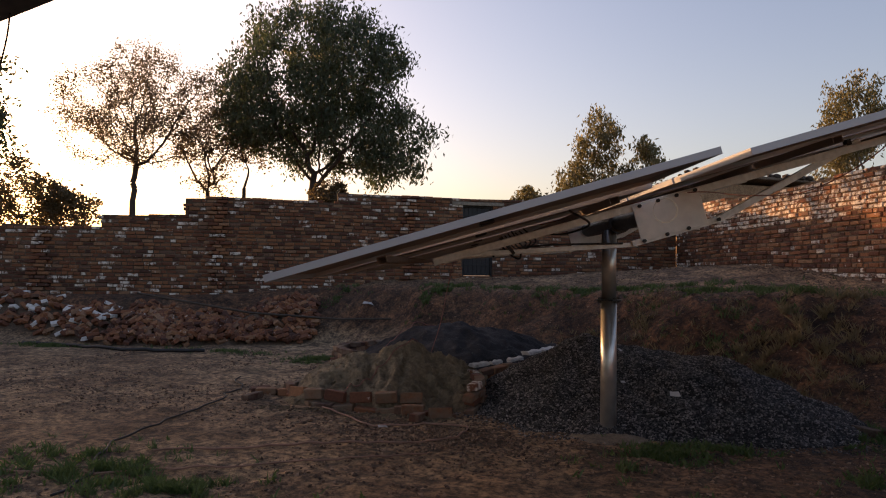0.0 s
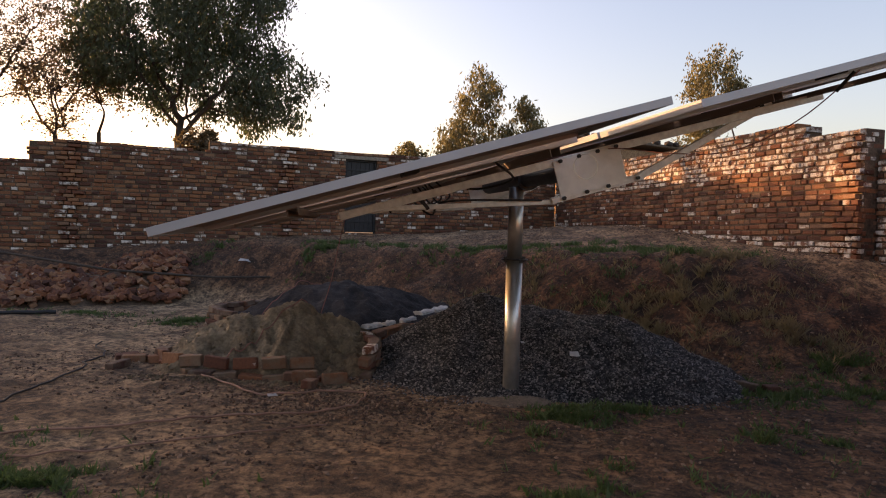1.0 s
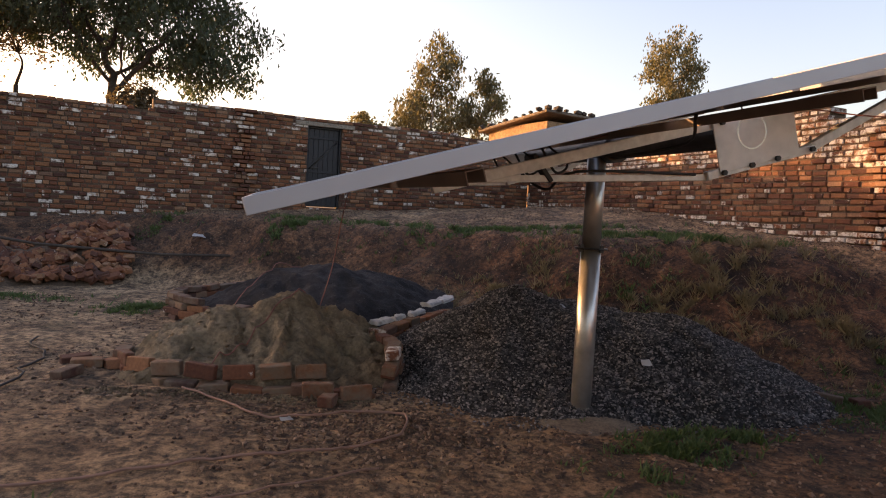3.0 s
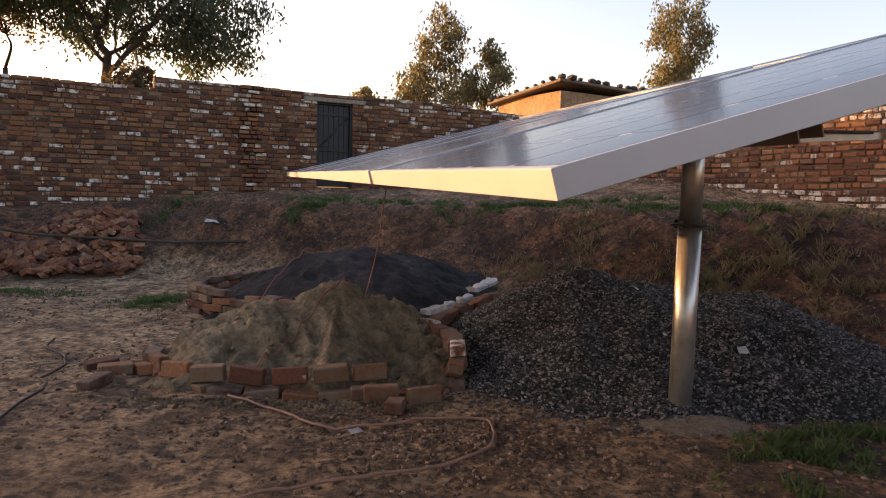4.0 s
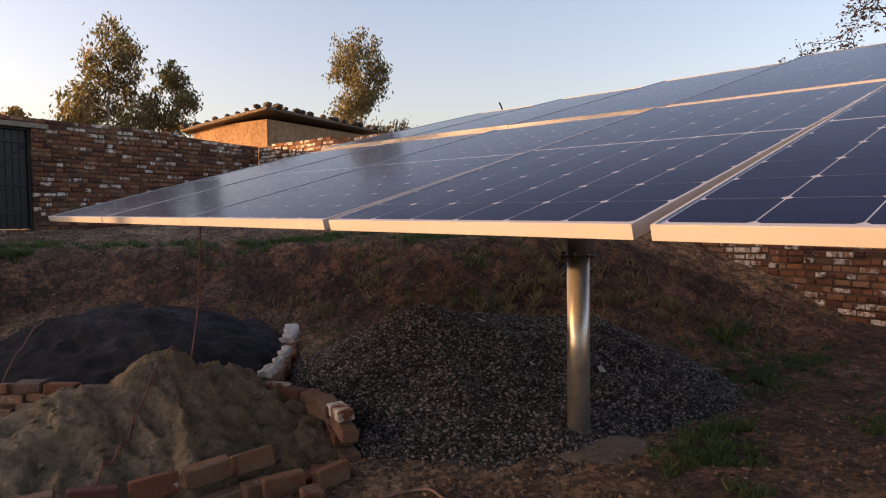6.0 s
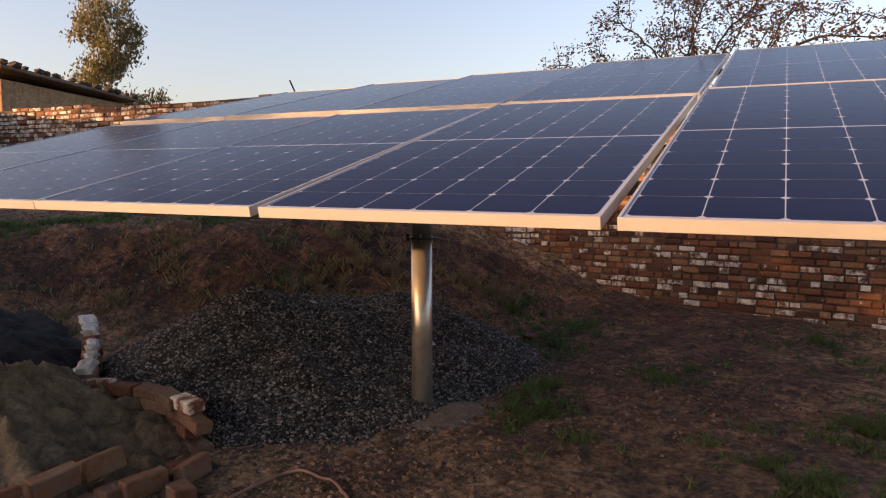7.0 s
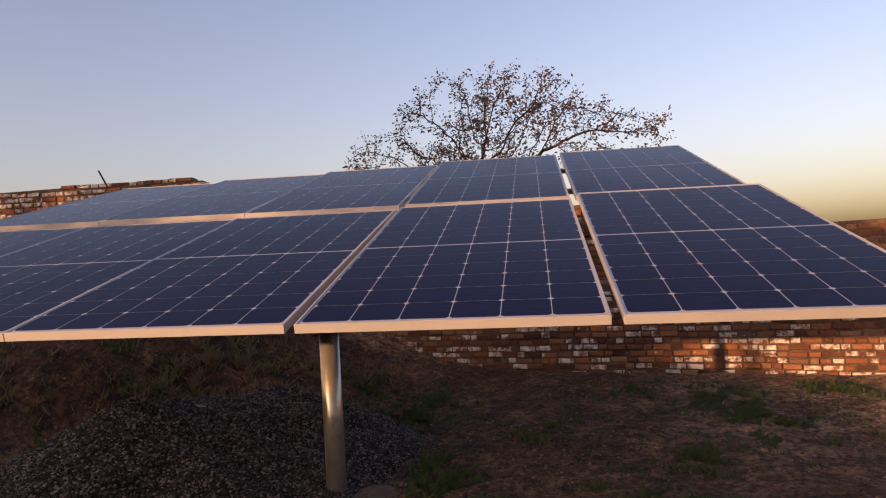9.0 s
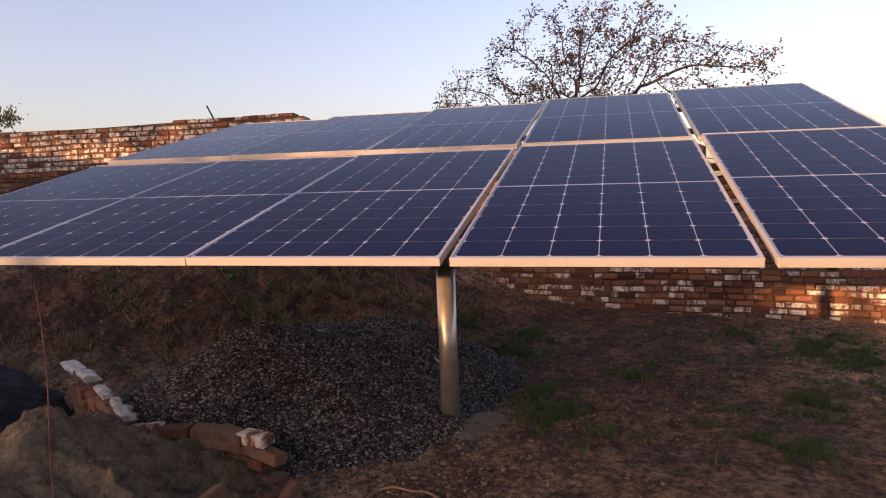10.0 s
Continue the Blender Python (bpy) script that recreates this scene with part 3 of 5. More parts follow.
_jb.free()
ME_JUNCTION.materials.append(M_RUBBER)
# the racking is slightly twisted: each column tips a little differently
for _v0, _n0, _lifts in ((-0.015, 0.008, (-0.034, -0.032, -0.026, -0.010, 0.022)), (2.335, -0.014, (-0.072, -0.050, -0.024, 0.004, 0.026))):
    for _i, _lift in enumerate(_lifts):
        _jit = RNG.uniform(-0.004, 0.004)
        _ang = math.atan2(_lift, PL)
        _m = A_INV @ ARR @ Matrix.Translation((COLUMNS[_i], _v0 + _jit, _n0 + RNG.uniform(-0.002, 0.002))) @ Matrix.Rotation(_ang, 4, "X")
        _p = new("panel", ME_FRAME)
        _p.parent = array
        _p.matrix_basis = _m
        tagged(_p, "dark blue solar panel in an aluminium frame")
        for _nm, _me in (("backsheet", ME_SHEET), ("back", ME_BACK), ("junction_box", ME_JUNCTION)):
            _c = new(_nm, _me)
            _c.parent = _p
        for _k in range(COLS * ROWS):
            _cx, _cy = divmod(_k, ROWS)
            _c = new("cell", ME_CELL)
            _c.parent = _p
            _c.matrix_basis = Matrix.Translation((0.015 + _cx * CELL_X, 0.030 + _cy * CELL_Y + (0.014 if _cy >= ROWS // 2 else 0), 0))


def channel(l, w, h, t):
    """A C-channel along x, centred, open downwards."""
    bm = bmesh.new()
    box_bm(l, w, t, 0, pose(0, 0, h / 2 - t / 2), bm)
    box_bm(l, t, h - t, 0, pose(0, w / 2 - t / 2, -t / 2), bm)
    box_bm(l, t, h - t, 0, pose(0, -w / 2 + t / 2, -t / 2), bm)
    return bm


# purlins along the rows
for _v, _n in ((0.52, -0.062), (1.72, -0.078), (2.86, -0.076), (4.02, -0.095)):
    _bm = channel(5.30, 0.05, 0.036, 0.003)
    _bm.transform(pose(2.877, _v, _n))
    on_array("purlin", _bm, M_BACK)


def strut(name, a, b, w, h, mat, label=""):
    """A rectangular bar between two points in array axes, on edge."""
    a, b = Vector(a), Vector(b)
    d = (b - a).normalized()
    e = Vector((1, 0, 0))
    bm = box_bm((b - a).length, w, h, 0.003, frame_matrix((a + b) / 2, d, e, d.cross(e)))
    return on_array(name, bm, mat, label)


for _u in (5.75 - 1.5, 1.5):
    strut("rafter", (_u, 0.72, -0.128), (_u, 4.12, -0.122), 0.045, 0.052, M_GALV, "pale galvanised rafter")
    strut("lower_chord", (_u - 0.012, 0.94, -0.135), (_u - 0.012, 2.10, -0.375), 0.04, 0.032, M_GALV)
    strut("lower_chord", (_u + 0.012, 2.06, -0.362), (_u + 0.012, 2.70, -0.352), 0.04, 0.042, M_GALV)
    strut("diagonal_brace", (_u - 0.012, 2.66, -0.358), (_u - 0.012, 3.74, -0.088), 0.04, 0.046, M_GALV)
    on_array("brace_clip", box_bm(0.05, 0.035, 0.09, 0.003, pose(_u - 0.012, 3.66, -0.10)), M_RUBBER)
    on_array("tie_strap", box_bm(0.056, 0.022, 0.15, 0.003, pose(_u - 0.012, 1.24, -0.15, 24, 0, 0)), M_RUBBER)
    _s = 1 if _u > 3 else -1
    on_array("end_plate", box_bm(0.008, 0.465, 0.245, 0.002, pose(_u + _s * 0.035, 2.355, -0.238)), M_PLATE, "pale zinc-coated end plate")
    _ring = bmesh.new()
    for _k in range(32):
        _a0, _a1 = _k * math.pi / 16, (_k + 1) * math.pi / 16
        _q = []
        for _r, _a in ((0.078, _a0), (0.084, _a0), (0.084, _a1), (0.078, _a1)):
            _q.append(_ring.verts.new((_u + _s * 0.0405, 2.33 + _r * math.cos(_a), -0.20 + _r * math.sin(_a))))
        _ring.faces.new(_q)
    on_array("weld_ring", _ring, M_STEEL)
    for _v, _n in ((2.17, -0.125), (2.30, -0.122), (2.43, -0.120), (2.56, -0.118), (2.14, -0.362), (2.30, -0.358), (2.45, -0.356), (2.66, -0.352)):
        _bm = bmesh.new()
        bmesh.ops.create_cone(_bm, cap_ends=True, segments=6, radius1=0.014, radius2=0.014, depth=0.016)
        _bm.transform(pose(_u + _s * 0.047, _v, _n, 0, 90, 0))
        on_array("bolt", _bm, M_RUBBER)

_bm = bmesh.new()
bmesh.ops.create_cone(_bm, cap_ends=True, segments=28, radius1=0.075, radius2=0.075, depth=2.66)
_bm.transform(pose(2.875, 2.33, -0.20, 0, 90, 0))
on_array("torque_tube", _bm, M_DARKSTEEL, "dark steel torque tube", smooth=False)
_bm = bmesh.new()
bmesh.ops.create_cone(_bm, cap_ends=True, segments=28, radius1=0.098, radius2=0.098, depth=0.34)
_bm.transform(pose(2.84, 2.33, -0.20, 0, 90, 0))
on_array("bearing_sleeve", _bm, M_DARKSTEEL)


def upright(name, r0, r1, z0, z1, mat, label="", seg=32):
    bm = bmesh.new()
    bmesh.ops.create_cone(bm, cap_ends=True, segments=seg, radius1=r0, radius2=r1, depth=z1 - z0)
    bm.transform(pose(0, 0, (z0 + z1) / 2))
    ob = part(name, bm, mat, array, label, smooth=False)
    for f in ob.data.polygons:
        f.use_smooth = len(f.vertices) == 4
    return ob


upright("post", 0.070, 0.070, -0.05, 1.176, M_STEEL, "scuffed round steel post")
upright("collar", 0.112, 0.112, 1.176, 1.188, M_DARKSTEEL)
upright("upper_post", 0.064, 0.064, 1.188, 1.80, M_STEEL)
for _a in range(4):
    _bm = box_bm(0.03, 0.012, 0.05, 0.002, pose(0.095 * math.cos(_a * 1.57 + 0.6), 0.095 * math.sin(_a * 1.57 + 0.6), 1.182))
    part("collar_bolt", _bm, M_DARKSTEEL, array)


def arr_pt(u, v, n):
    return A_INV @ ARR @ Vector((u, v, n))


tube("connector_cable", curve_points([arr_pt(5.6, 3.25, -0.05), arr_pt(5.3, 3.1, -0.22), arr_pt(5.0, 2.9, -0.30), arr_pt(4.6, 2.75, -0.24), arr_pt(4.28, 2.5, -0.12), arr_pt(4.0, 1.9, -0.08), arr_pt(4.2, 1.5, -0.07)]), 0.0032, M_REDWIRE, array, "red panel cable")
tube("connector", [arr_pt(5.58, 3.24, -0.05), arr_pt(5.50, 3.19, -0.12)], 0.009, M_RUBBER, array)
tube("panel_cable", curve_points([arr_pt(4.9, 1.6, -0.05), arr_pt(4.6, 1.75, -0.16), arr_pt(4.3, 1.6, -0.17), arr_pt(4.2, 1.45, -0.10)]), 0.007, M_RUBBER, array)
for _k in range(3):
    _u0 = 3.3 + 0.35 * _k
    tube("cable_loop", curve_points([arr_pt(_u0, 1.4, -0.06), arr_pt(_u0 + .05, 1.46, -0.17), arr_pt(_u0 + 0.12, 1.36, -0.19), arr_pt(_u0 + 0.15, 1.3, -0.06)]), 0.006, M_RUBBER, array)
tube("earth_cable", curve_points([arr_pt(4.27, 2.0, -0.34), arr_pt(4.27, 1.4, -0.2), arr_pt(4.1, 1.3, -0.26), arr_pt(4.0, 1.2, -0.12)]), 0.007, M_RUBBER, array)

# concrete collar at the foot of the post
_v, _f = [(0.913, 5.312, 0.04)], []
for _r, _z in ((0.13, 0.035), (0.24, 0.022), (0.36, 0.004), (0.46, -0.05)):
    for _k in range(26):
        _a = _k * 2 * math.pi / 26
        _w = _r * (1 + 0.18 * noise.noise((math.cos(_a) * 1.7, math.sin(_a) * 1.7, 4)))
        _x, _y = 0.93 + _w * 1.15 * math.cos(_a), 5.24 + _w * math.sin(_a)
        _v.append((_x, _y, _z + height(_x, _y) * 0.5 + 0.016 * noise.noise((_x * 9, _y * 9, 1))))
for _k in range(26):
    _f.append((0, 1 + _k, 1 + (_k + 1) % 26))
    for _j in range(3):
        _a, _b = 1 + _j * 26, 1 + (_j + 1) * 26
        _f.append((_a + _k, _b + _k, _b + (_k + 1) % 26, _a + (_k + 1) % 26))
tagged(link_mesh("post_footing", _v, _f, M_FOOTING, smooth=True), "rough dusty concrete footing round the post", "footing")


# ---------------------------------------------------------------- heaps
def cone(x, y, cx, cy, rx, ry, h, p=1.25, turn=0.0):
    c, s = math.cos(turn), math.sin(turn)
    dx, dy = x - cx, y - cy
    a, b = (dx * c + dy * s) / rx, (-dx * s + dy * c) / ry
    return h * (1 - math.hypot(a, b) ** p)


def smax(vals, k=0.06):
    m = max(vals)
    return m + k * math.log(sum(math.exp((v - m) / k) for v in vals))


def sand_h(x, y):
    h = smax([cone(x, y, -1.30, 6.62, 1.15, 0.98, 0.60, 1.12), cone(x, y, -1.85, 6.50, 1.00, 0.85, 0.44, 1.2), cone(x, y, -0.80, 6.60, 0.62, 0.9, 0.34, 1.5)], 0.035)
    h -= 0.13 * math.exp(-(((x + 0.86) / 0.26) ** 2 + ((y - 6.18) / 0.34) ** 2))
    h = min(h, 0.07 + 0.62 * (y - 5.72), 0.26 + 0.6 * (-0.50 - x), 0.05 + 0.9 * (x + 2.62 - 0.4 * max(0.0, 6.3 - y)))
    r, ang = math.hypot(x + 1.32, y - 6.6), math.atan2(y - 6.6, x + 1.32)
    flank = smooth01(0.08, 0.5, r)
    gully = abs(noise.noise((ang * 3.1, 0.4 + 0.6 * r, 7))) + 0.5 * abs(noise.noise((ang * 7.5, 1.1 * r, 17)))
    lumps = abs(noise.noise((x * 5.2, y * 4.2, 31))) + 0.6 * abs(noise.noise((x * 11, y * 10, 33))) + 0.35 * abs(noise.noise((x * 21, y * 19, 35)))
    slump = smooth01(-0.02, 0.06, noise.noise((x * 2.9 + y * 0.8, y * 3.6, 41)))
    return h + 0.05 * noise.noise((x * 2.4, y * 2.4, 0)) + 0.13 * (0.26 - gully) * flank + 0.085 * (0.36 - lumps) + 0.045 * (slump - 0.5) + 0.012 * noise.noise((x * 19, y * 19, 3))


def black_h(x, y):
    h = smax([cone(x, y, -1.32, 8.98, 1.55, 1.32, 0.66, 1.6), cone(x, y, -1.75, 8.9, 1.3, 1.15, 0.50, 1.6)])
    h = min(h, 0.10 + 0.6 * ((x + 2.35) * 0.604 + (y - 8.02) * 0.797), 0.10 + 0.6 * (x + 2.98), 0.16 + 0.55 * ((x + 2.3) * 0.53 + (y - 7.95) * 0.848))
    return h + 0.04 * noise.noise((x * 1.8, y * 1.8, 4)) + 0.05 * noise.noise((x * 5, y * 5, 2)) + 0.07 * (0.2 - abs(noise.noise((x * 4.2, y * 5.5, 12)))) + 0.02 * noise.noise((x * 13, y * 13, 2))


def gravel_h(x, y):
    h = smax([cone(x, y, 0.66, 6.86, 1.36, 1.50, 0.75, 1.10), cone(x, y, 1.86, 6.46, 1.44, 1.28, 0.58, 1.45), cone(x, y, 1.0, 6.2, 1.3, 1.05, 0.42, 1.2), cone(x, y, 1.26, 6.78, 1.35, 1.3, 0.60, 1.5)], 0.04)
    return h + 0.05 * noise.noise((x * 1.7, y * 1.7, 8)) + 0.035 * noise.noise((x * 4.1, y * 4.1, 6)) + 0.015 * noise.noise((x * 9, y * 9, 2))


def settled(x, y):
    """The ground's height, evened out over a metre."""
    return sum(height(x + 0.6 * math.cos(a), y + 0.6 * math.sin(a)) for a in (0.4, 1.4, 2.5, 3.5, 4.6, 5.6)) / 6


def heap(name, label, h, x0, x1, y0, y1, mat, step=0.035, category="heap", under=height):
    nx, ny = int((x1 - x0) / step), int((y1 - y0) / step)
    v, val = [], []
    for j in range(ny + 1):
        for i in range(nx + 1):
            x, y = x0 + i * step, y0 + j * step
            k = h(x, y)
            val.append(k)
            v.append((x, y, max(height(x, y) - 0.05, under(x, y) + max(k, -0.05)) if k > -0.2 else height(x, y) - 0.05))
    f = []
    for j in range(ny):
        for i in range(nx):
            q = (j * (nx + 1) + i, j * (nx + 1) + i + 1, (j + 1) * (nx + 1) + i + 1, (j + 1) * (nx + 1) + i)
            if max(val[k] for k in q) > -0.02:
                f.append(q)
    used = sorted({i for q in f for i in q})
    idx = {o: n for n, o in enumerate(used)}
    ob = link_mesh(name, [v[i] for i in used], [tuple(idx[i] for i in q) for q in f], mat, smooth=True)
    return tagged(ob, label, category, kind="stuff")


heap("sand_heap", "grey-brown building sand heaped inside low bricks", sand_h, -2.75, -0.43, 5.6, 7.6, M_SAND, 0.02)
heap("black_sand_heap", "heap of dark grey stone dust in a brick ring", black_h, -3.0, 0.55, 7.6, 10.6, M_BLACK, 0.03, under=settled)
heap("gravel_heap", "wide heap of crushed dark grey stone", gravel_h, -0.75, 3.3, 4.95, 8.3, M_SHADEDGRAVEL)

_oct = [(1, 0, 0), (-1, 0, 0), (0, 1, 0), (0, -1, 0), (0, 0, 1), (0, 0, -1)]
_octf = [(0, 2, 4), (2, 1, 4), (1, 3, 4), (3, 0, 4), (2, 0, 5), (1, 2, 5), (3, 1, 5), (0, 3, 5)]


def stones(name, label, spots, mat, lo, hi, flat=0.75, parent=None, seed=3, category="stones"):
    """Many small angular stones, one joined mesh."""
    rng = np.random.RandomState(seed)
    n = len(spots)
    base = np.array(_oct, float)
    q = rng.normal(size=(n, 3, 3))
    rot = np.linalg.qr(q)[0]
    size = (lo + (hi - lo) * rng.random(n) ** 2)[:, None, None]
    sh = base[None] * (0.65 + 0.7 * rng.random((n, 6, 1))) * np.array([1, 0.8, 0.62])[None, None]
    vv = np.einsum("nij,nkj->nki", rot, sh) * size
    vv[:, :, 2] *= flat
    vv += np.array(spots)[:, None, :]
    ff = (np.array(_octf)[None] + 6 * np.arange(n)[:, None, None]).reshape(-1, 3)
    me = bpy.data.meshes.new(name)
    me.from_pydata(vv.reshape(-1, 3).tolist(), [], ff.tolist())
    me.materials.append(mat)
    ob = new(name, me)
    ob.parent = parent
    return tagged(ob, label, "" if parent else category, kind="stuff")


_r = random.Random(11)
_sp = []
while len(_sp) < 56000:
    _x, _y = _r.uniform(-0.75, 3.25), _r.uniform(4.9, 8.2)
    _k = gravel_h(_x, _y)
    if _y > 7.2 and _r.random() < 0.5:
        continue
    if _k > 0.0 or (_k > -0.12 and _r.random() < 0.12):
        _sp.append((_x, _y, height(_x, _y) + max(_k, 0) + 0.002))
stones("gravel", "loose crushed dark grey stones covering the heap", _sp, M_GRAVEL, 0.008, 0.0215)

_sp = []
while len(_sp) < 36000:
    _x, _y = _r.uniform(-7, 6.2), _r.uniform(1.0, 15.5)
    _d = noise.noise((_x * 0.6, _y * 0.6, 11.0))
    _on_bank = 0.1 < height(_x, _y) < 1.2 and _y > along(_x, FOOT)
    if gravel_h(_x, _y) > 0 or sand_h(_x, _y) > 0 or black_h(_x, _y) > 0:
        continue
    if (_on_bank and _y > 6.0) or _d + 0.25 * _r.random() > 0.08:
        _sp.append((_x, _y, height(_x, _y) + 0.003))
for _k in range(2600):
    _a, _b = _r.gauss(0, 0.75), _r.gauss(0, 0.33)
    _x, _y = -0.35 + _a, 4.75 + _b - 0.12 * _a
    _sp.append((_x, _y, height(_x, _y) + 0.003))
stones("soil_clods", "small stones and clods strewn over the soil", _sp, M_PEBBLE, 0.004, 0.026)


_sp = []
while len(_sp) < 700:
    _x, _y = _r.uniform(-2.6, -0.45), _r.uniform(5.65, 7.3)
    _k = sand_h(_x, _y)
    if _k > 0.02:
        _sp.append((_x, _y, height(_x, _y) + _k))
for _k in range(500):
    _x, _y = _r.uniform(-2.5, -0.5), 5.5 - abs(_r.gauss(0, 0.10))
    _sp.append((_x, _y, height(_x, _y) + 0.004))
stones("sand_lumps", "crumbly lumps of damp sand on the heap", _sp, M_SAND, 0.006, 0.032)


# ---------------------------------------------------------------- bricks laid round the heaps
def brick_bm(l=0.225, w=0.108, h=0.072, seed=0, broken=False):
    rng = random.Random(seed)
    bm = bmesh.new()
    bmesh.ops.create_cube(bm, size=1)
    for v in bm.verts:
        v.co = Vector((v.co.x * l * rng.uniform(0.96, 1.03), v.co.y * w * rng.uniform(0.95, 1.04), v.co.z * h * rng.uniform(0.93, 1.05)))
    if broken:
        for v in bm.verts:
            if v.co.x > 0:
                v.co.x *= rng.uniform(0.1, 0.7)
    bmesh.ops.bevel(bm, geom=bm.edges[:], offset=0.007, segments=1, affect="EDGES")
    return bm


def brick_mesh(seed, mat, broken=False):
    bm = brick_bm(seed=seed, broken=broken)
    me = bpy.data.meshes.new("brick")
    bm.normal_update()
    bm.to_mesh(me)
    bm.free()
    me.materials.append(mat)
    return me


BRICKS = [brick_mesh(i, M_BRICK if i in (1, 3) else M_OLDBRICK) for i in range(5)]
LIMED = [brick_mesh(9, M_LIME)]
RED = [brick_mesh(60 + i, M_BRICK, i > 1) for i in range(5)]
HALVES = [brick_mesh(20 + i, M_BRICK if i % 2 else M_OLDBRICK, True) for i in range(4)]
M_PALE = plain("pale_plaster_chunk", (0.55, 0.53, 0.50), 0.9, 0, 0.2, 12.0, 0.4)
PALES = [brick_mesh(40 + i, M_PALE, i == 1) for i in range(2)]


def lay(parent, meshes, x, y, z, yaw, roll=0.0, pitch=0.0, off=(0, 0, 0)):
    ob = new("brick", RNG.choice(meshes))
    ob.parent = parent
    ob.matrix_basis = pose(x - off[0], y - off[1], z - off[2], roll, pitch, yaw)
    return ob


def ring(name, label, line, courses, sink=0.03, gap=0.012, wobble=6.0, skip=0.0, top_lime=False):
    o = Vector((line[0][0], line[0][1], 0))
    ob = thing(name, label, "brick edging", o)
    pts = [Vector((*p, 0)) for p in line]
    for c in range(courses):
        for a, b in zip(pts, pts[1:]):
            d = b - a
            L = d.length
            n = max(1, round(L / (0.225 + gap)))
            for i in range(n):
                if c == courses - 1 and RNG.random() < skip:
                    continue
                t = (i + 0.5 + (0.25 if c % 2 else -0.1)) / n
                if t > 1.05:
                    continue
                q = a + d * t
                yaw = math.degrees(math.atan2(d.y, d.x)) + RNG.uniform(-wobble, wobble)
                z = height(q.x, q.y) - sink + 0.036 + c * 0.078
                lay(ob, LIMED if top_lime and c == courses - 1 and RNG.random() < 0.7 else BRICKS, q.x + RNG.uniform(-0.022, 0.022), q.y + RNG.uniform(-0.022, 0.022), z + RNG.uniform(-0.008, 0.008), yaw,
                    RNG.uniform(-8, 8), RNG.uniform(-6, 6), o)
    return ob


ring("brick_base_course", "half-buried course of dusty bricks under the edging", [(-2.62, 6.35), (-2.42, 5.92), (-2.02, 5.64), (-1.55, 5.60), (-1.1, 5.64), (-0.72, 5.58), (-0.50, 5.70)], 1, 0.03, 0.03, 14.0)
_edge = thing("brick_edging", "row of sandy bricks set on edge round the sand", "brick edging", (-1.5, 5.6, 0))
for _x, _y, _z, _yaw, _roll in ((-2.64, 6.30, 0.07, 100, 8), (-2.50, 6.02, 0.09, 128, 84), (-2.30, 5.80, 0.10, 152, 97), (-2.06, 5.68, 0.11, 168, 84), (-1.80, 5.63, 0.12, 176, 94),
                                (-1.53, 5.64, 0.13, 5, 86), (-1.27, 5.68, 0.13, 10, 98), (-1.02, 5.74, 0.13, 16, 78), (-0.93, 5.50, 0.05, 6, 96), (-0.66, 5.52, 0.05, 20, 80)):
    lay(_edge, BRICKS, _x, _y, height(_x, _y) + _z, _yaw + RNG.uniform(-4, 4), _roll + RNG.uniform(-6, 6), RNG.uniform(-7, 7), (-1.5, 5.6, 0))
ring("brick_side_wall", "short dry-laid brick wall beside the sand heap", [(-0.45, 5.80), (-0.40, 6.22), (-0.60, 6.78)], 4, 0.02, 0.012, 4.0, 0.1, True)
ring("brick_ring", "low curved ring of dry-laid bricks round dark stone dust", [(-2.35, 8.02), (-2.75, 8.22), (-3.05, 8.55), (-3.08, 8.95), (-2.85, 9.5), (-2.4, 10.0)], 4, 0.02, 0.012, 6.0, 0.15)
_div = ring("brick_divider", "crumbling brick divider with whitewashed plaster on top", [(-0.62, 6.82), (-0.36, 7.35), (-0.10, 7.95), (0.14, 8.52)], 4, 0.02, 0.012, 4.0)
def chipped(length, width, thick, m):
    """A broken slab of plaster with an uneven outline."""
    bm = bmesh.new()
    bmesh.ops.create_cube(bm, size=1)
    bmesh.ops.subdivide_edges(bm, edges=bm.edges[:], cuts=4, use_grid_fill=True)
    for v in bm.verts:
        x, y, z = v.co.x * length, v.co.y * width, v.co.z * thick
        k = noise.noise((x * 16 + m[0][3] * 9, y * 16, z * 20))
        q = noise.noise((x * 34, y * 34 + m[1][3] * 9, 3))
        v.co = (x * (1 + 0.05 * q), y * (1 + 0.55 * k), z * (1 + 0.3 * q) + 0.014 * k - (0.012 if abs(v.co.y) > 0.45 and z > 0 else 0))
    bm.transform(m)
    return bm


for _a, _b, _w in (((-0.64, 6.84), (-0.50, 7.06), 0.10), ((-0.46, 7.14), (-0.38, 7.30), 0.07), ((-0.30, 7.48), (-0.18, 7.72), 0.08), ((-0.14, 7.86), (0.00, 8.18), 0.11), ((0.01, 8.22), (0.14, 8.56), 0.13)):
    _d = Vector((*_b, 0)) - Vector((*_a, 0))
    _c = (Vector((*_a, 0)) + Vector((*_b, 0))) / 2 - Vector((-0.62, 6.82, 0))
    part("plaster_cap", chipped(_d.length, _w, 0.04, pose(_c.x, _c.y, 0.338 + (0.05 if _w > 0.10 else 0), 2, -2, math.degrees(math.atan2(_d.y, _d.x)))), M_WHITEWASH, _div, "flaking white lime plaster cap")
ring("brick_cross_divider", "half-buried row of bricks between two heaps", [(-0.72, 6.95), (-1.3, 7.28), (-1.9, 7.62), (-2.3, 7.95)], 4, 0.02, 0.012, 4.0, 0.2)

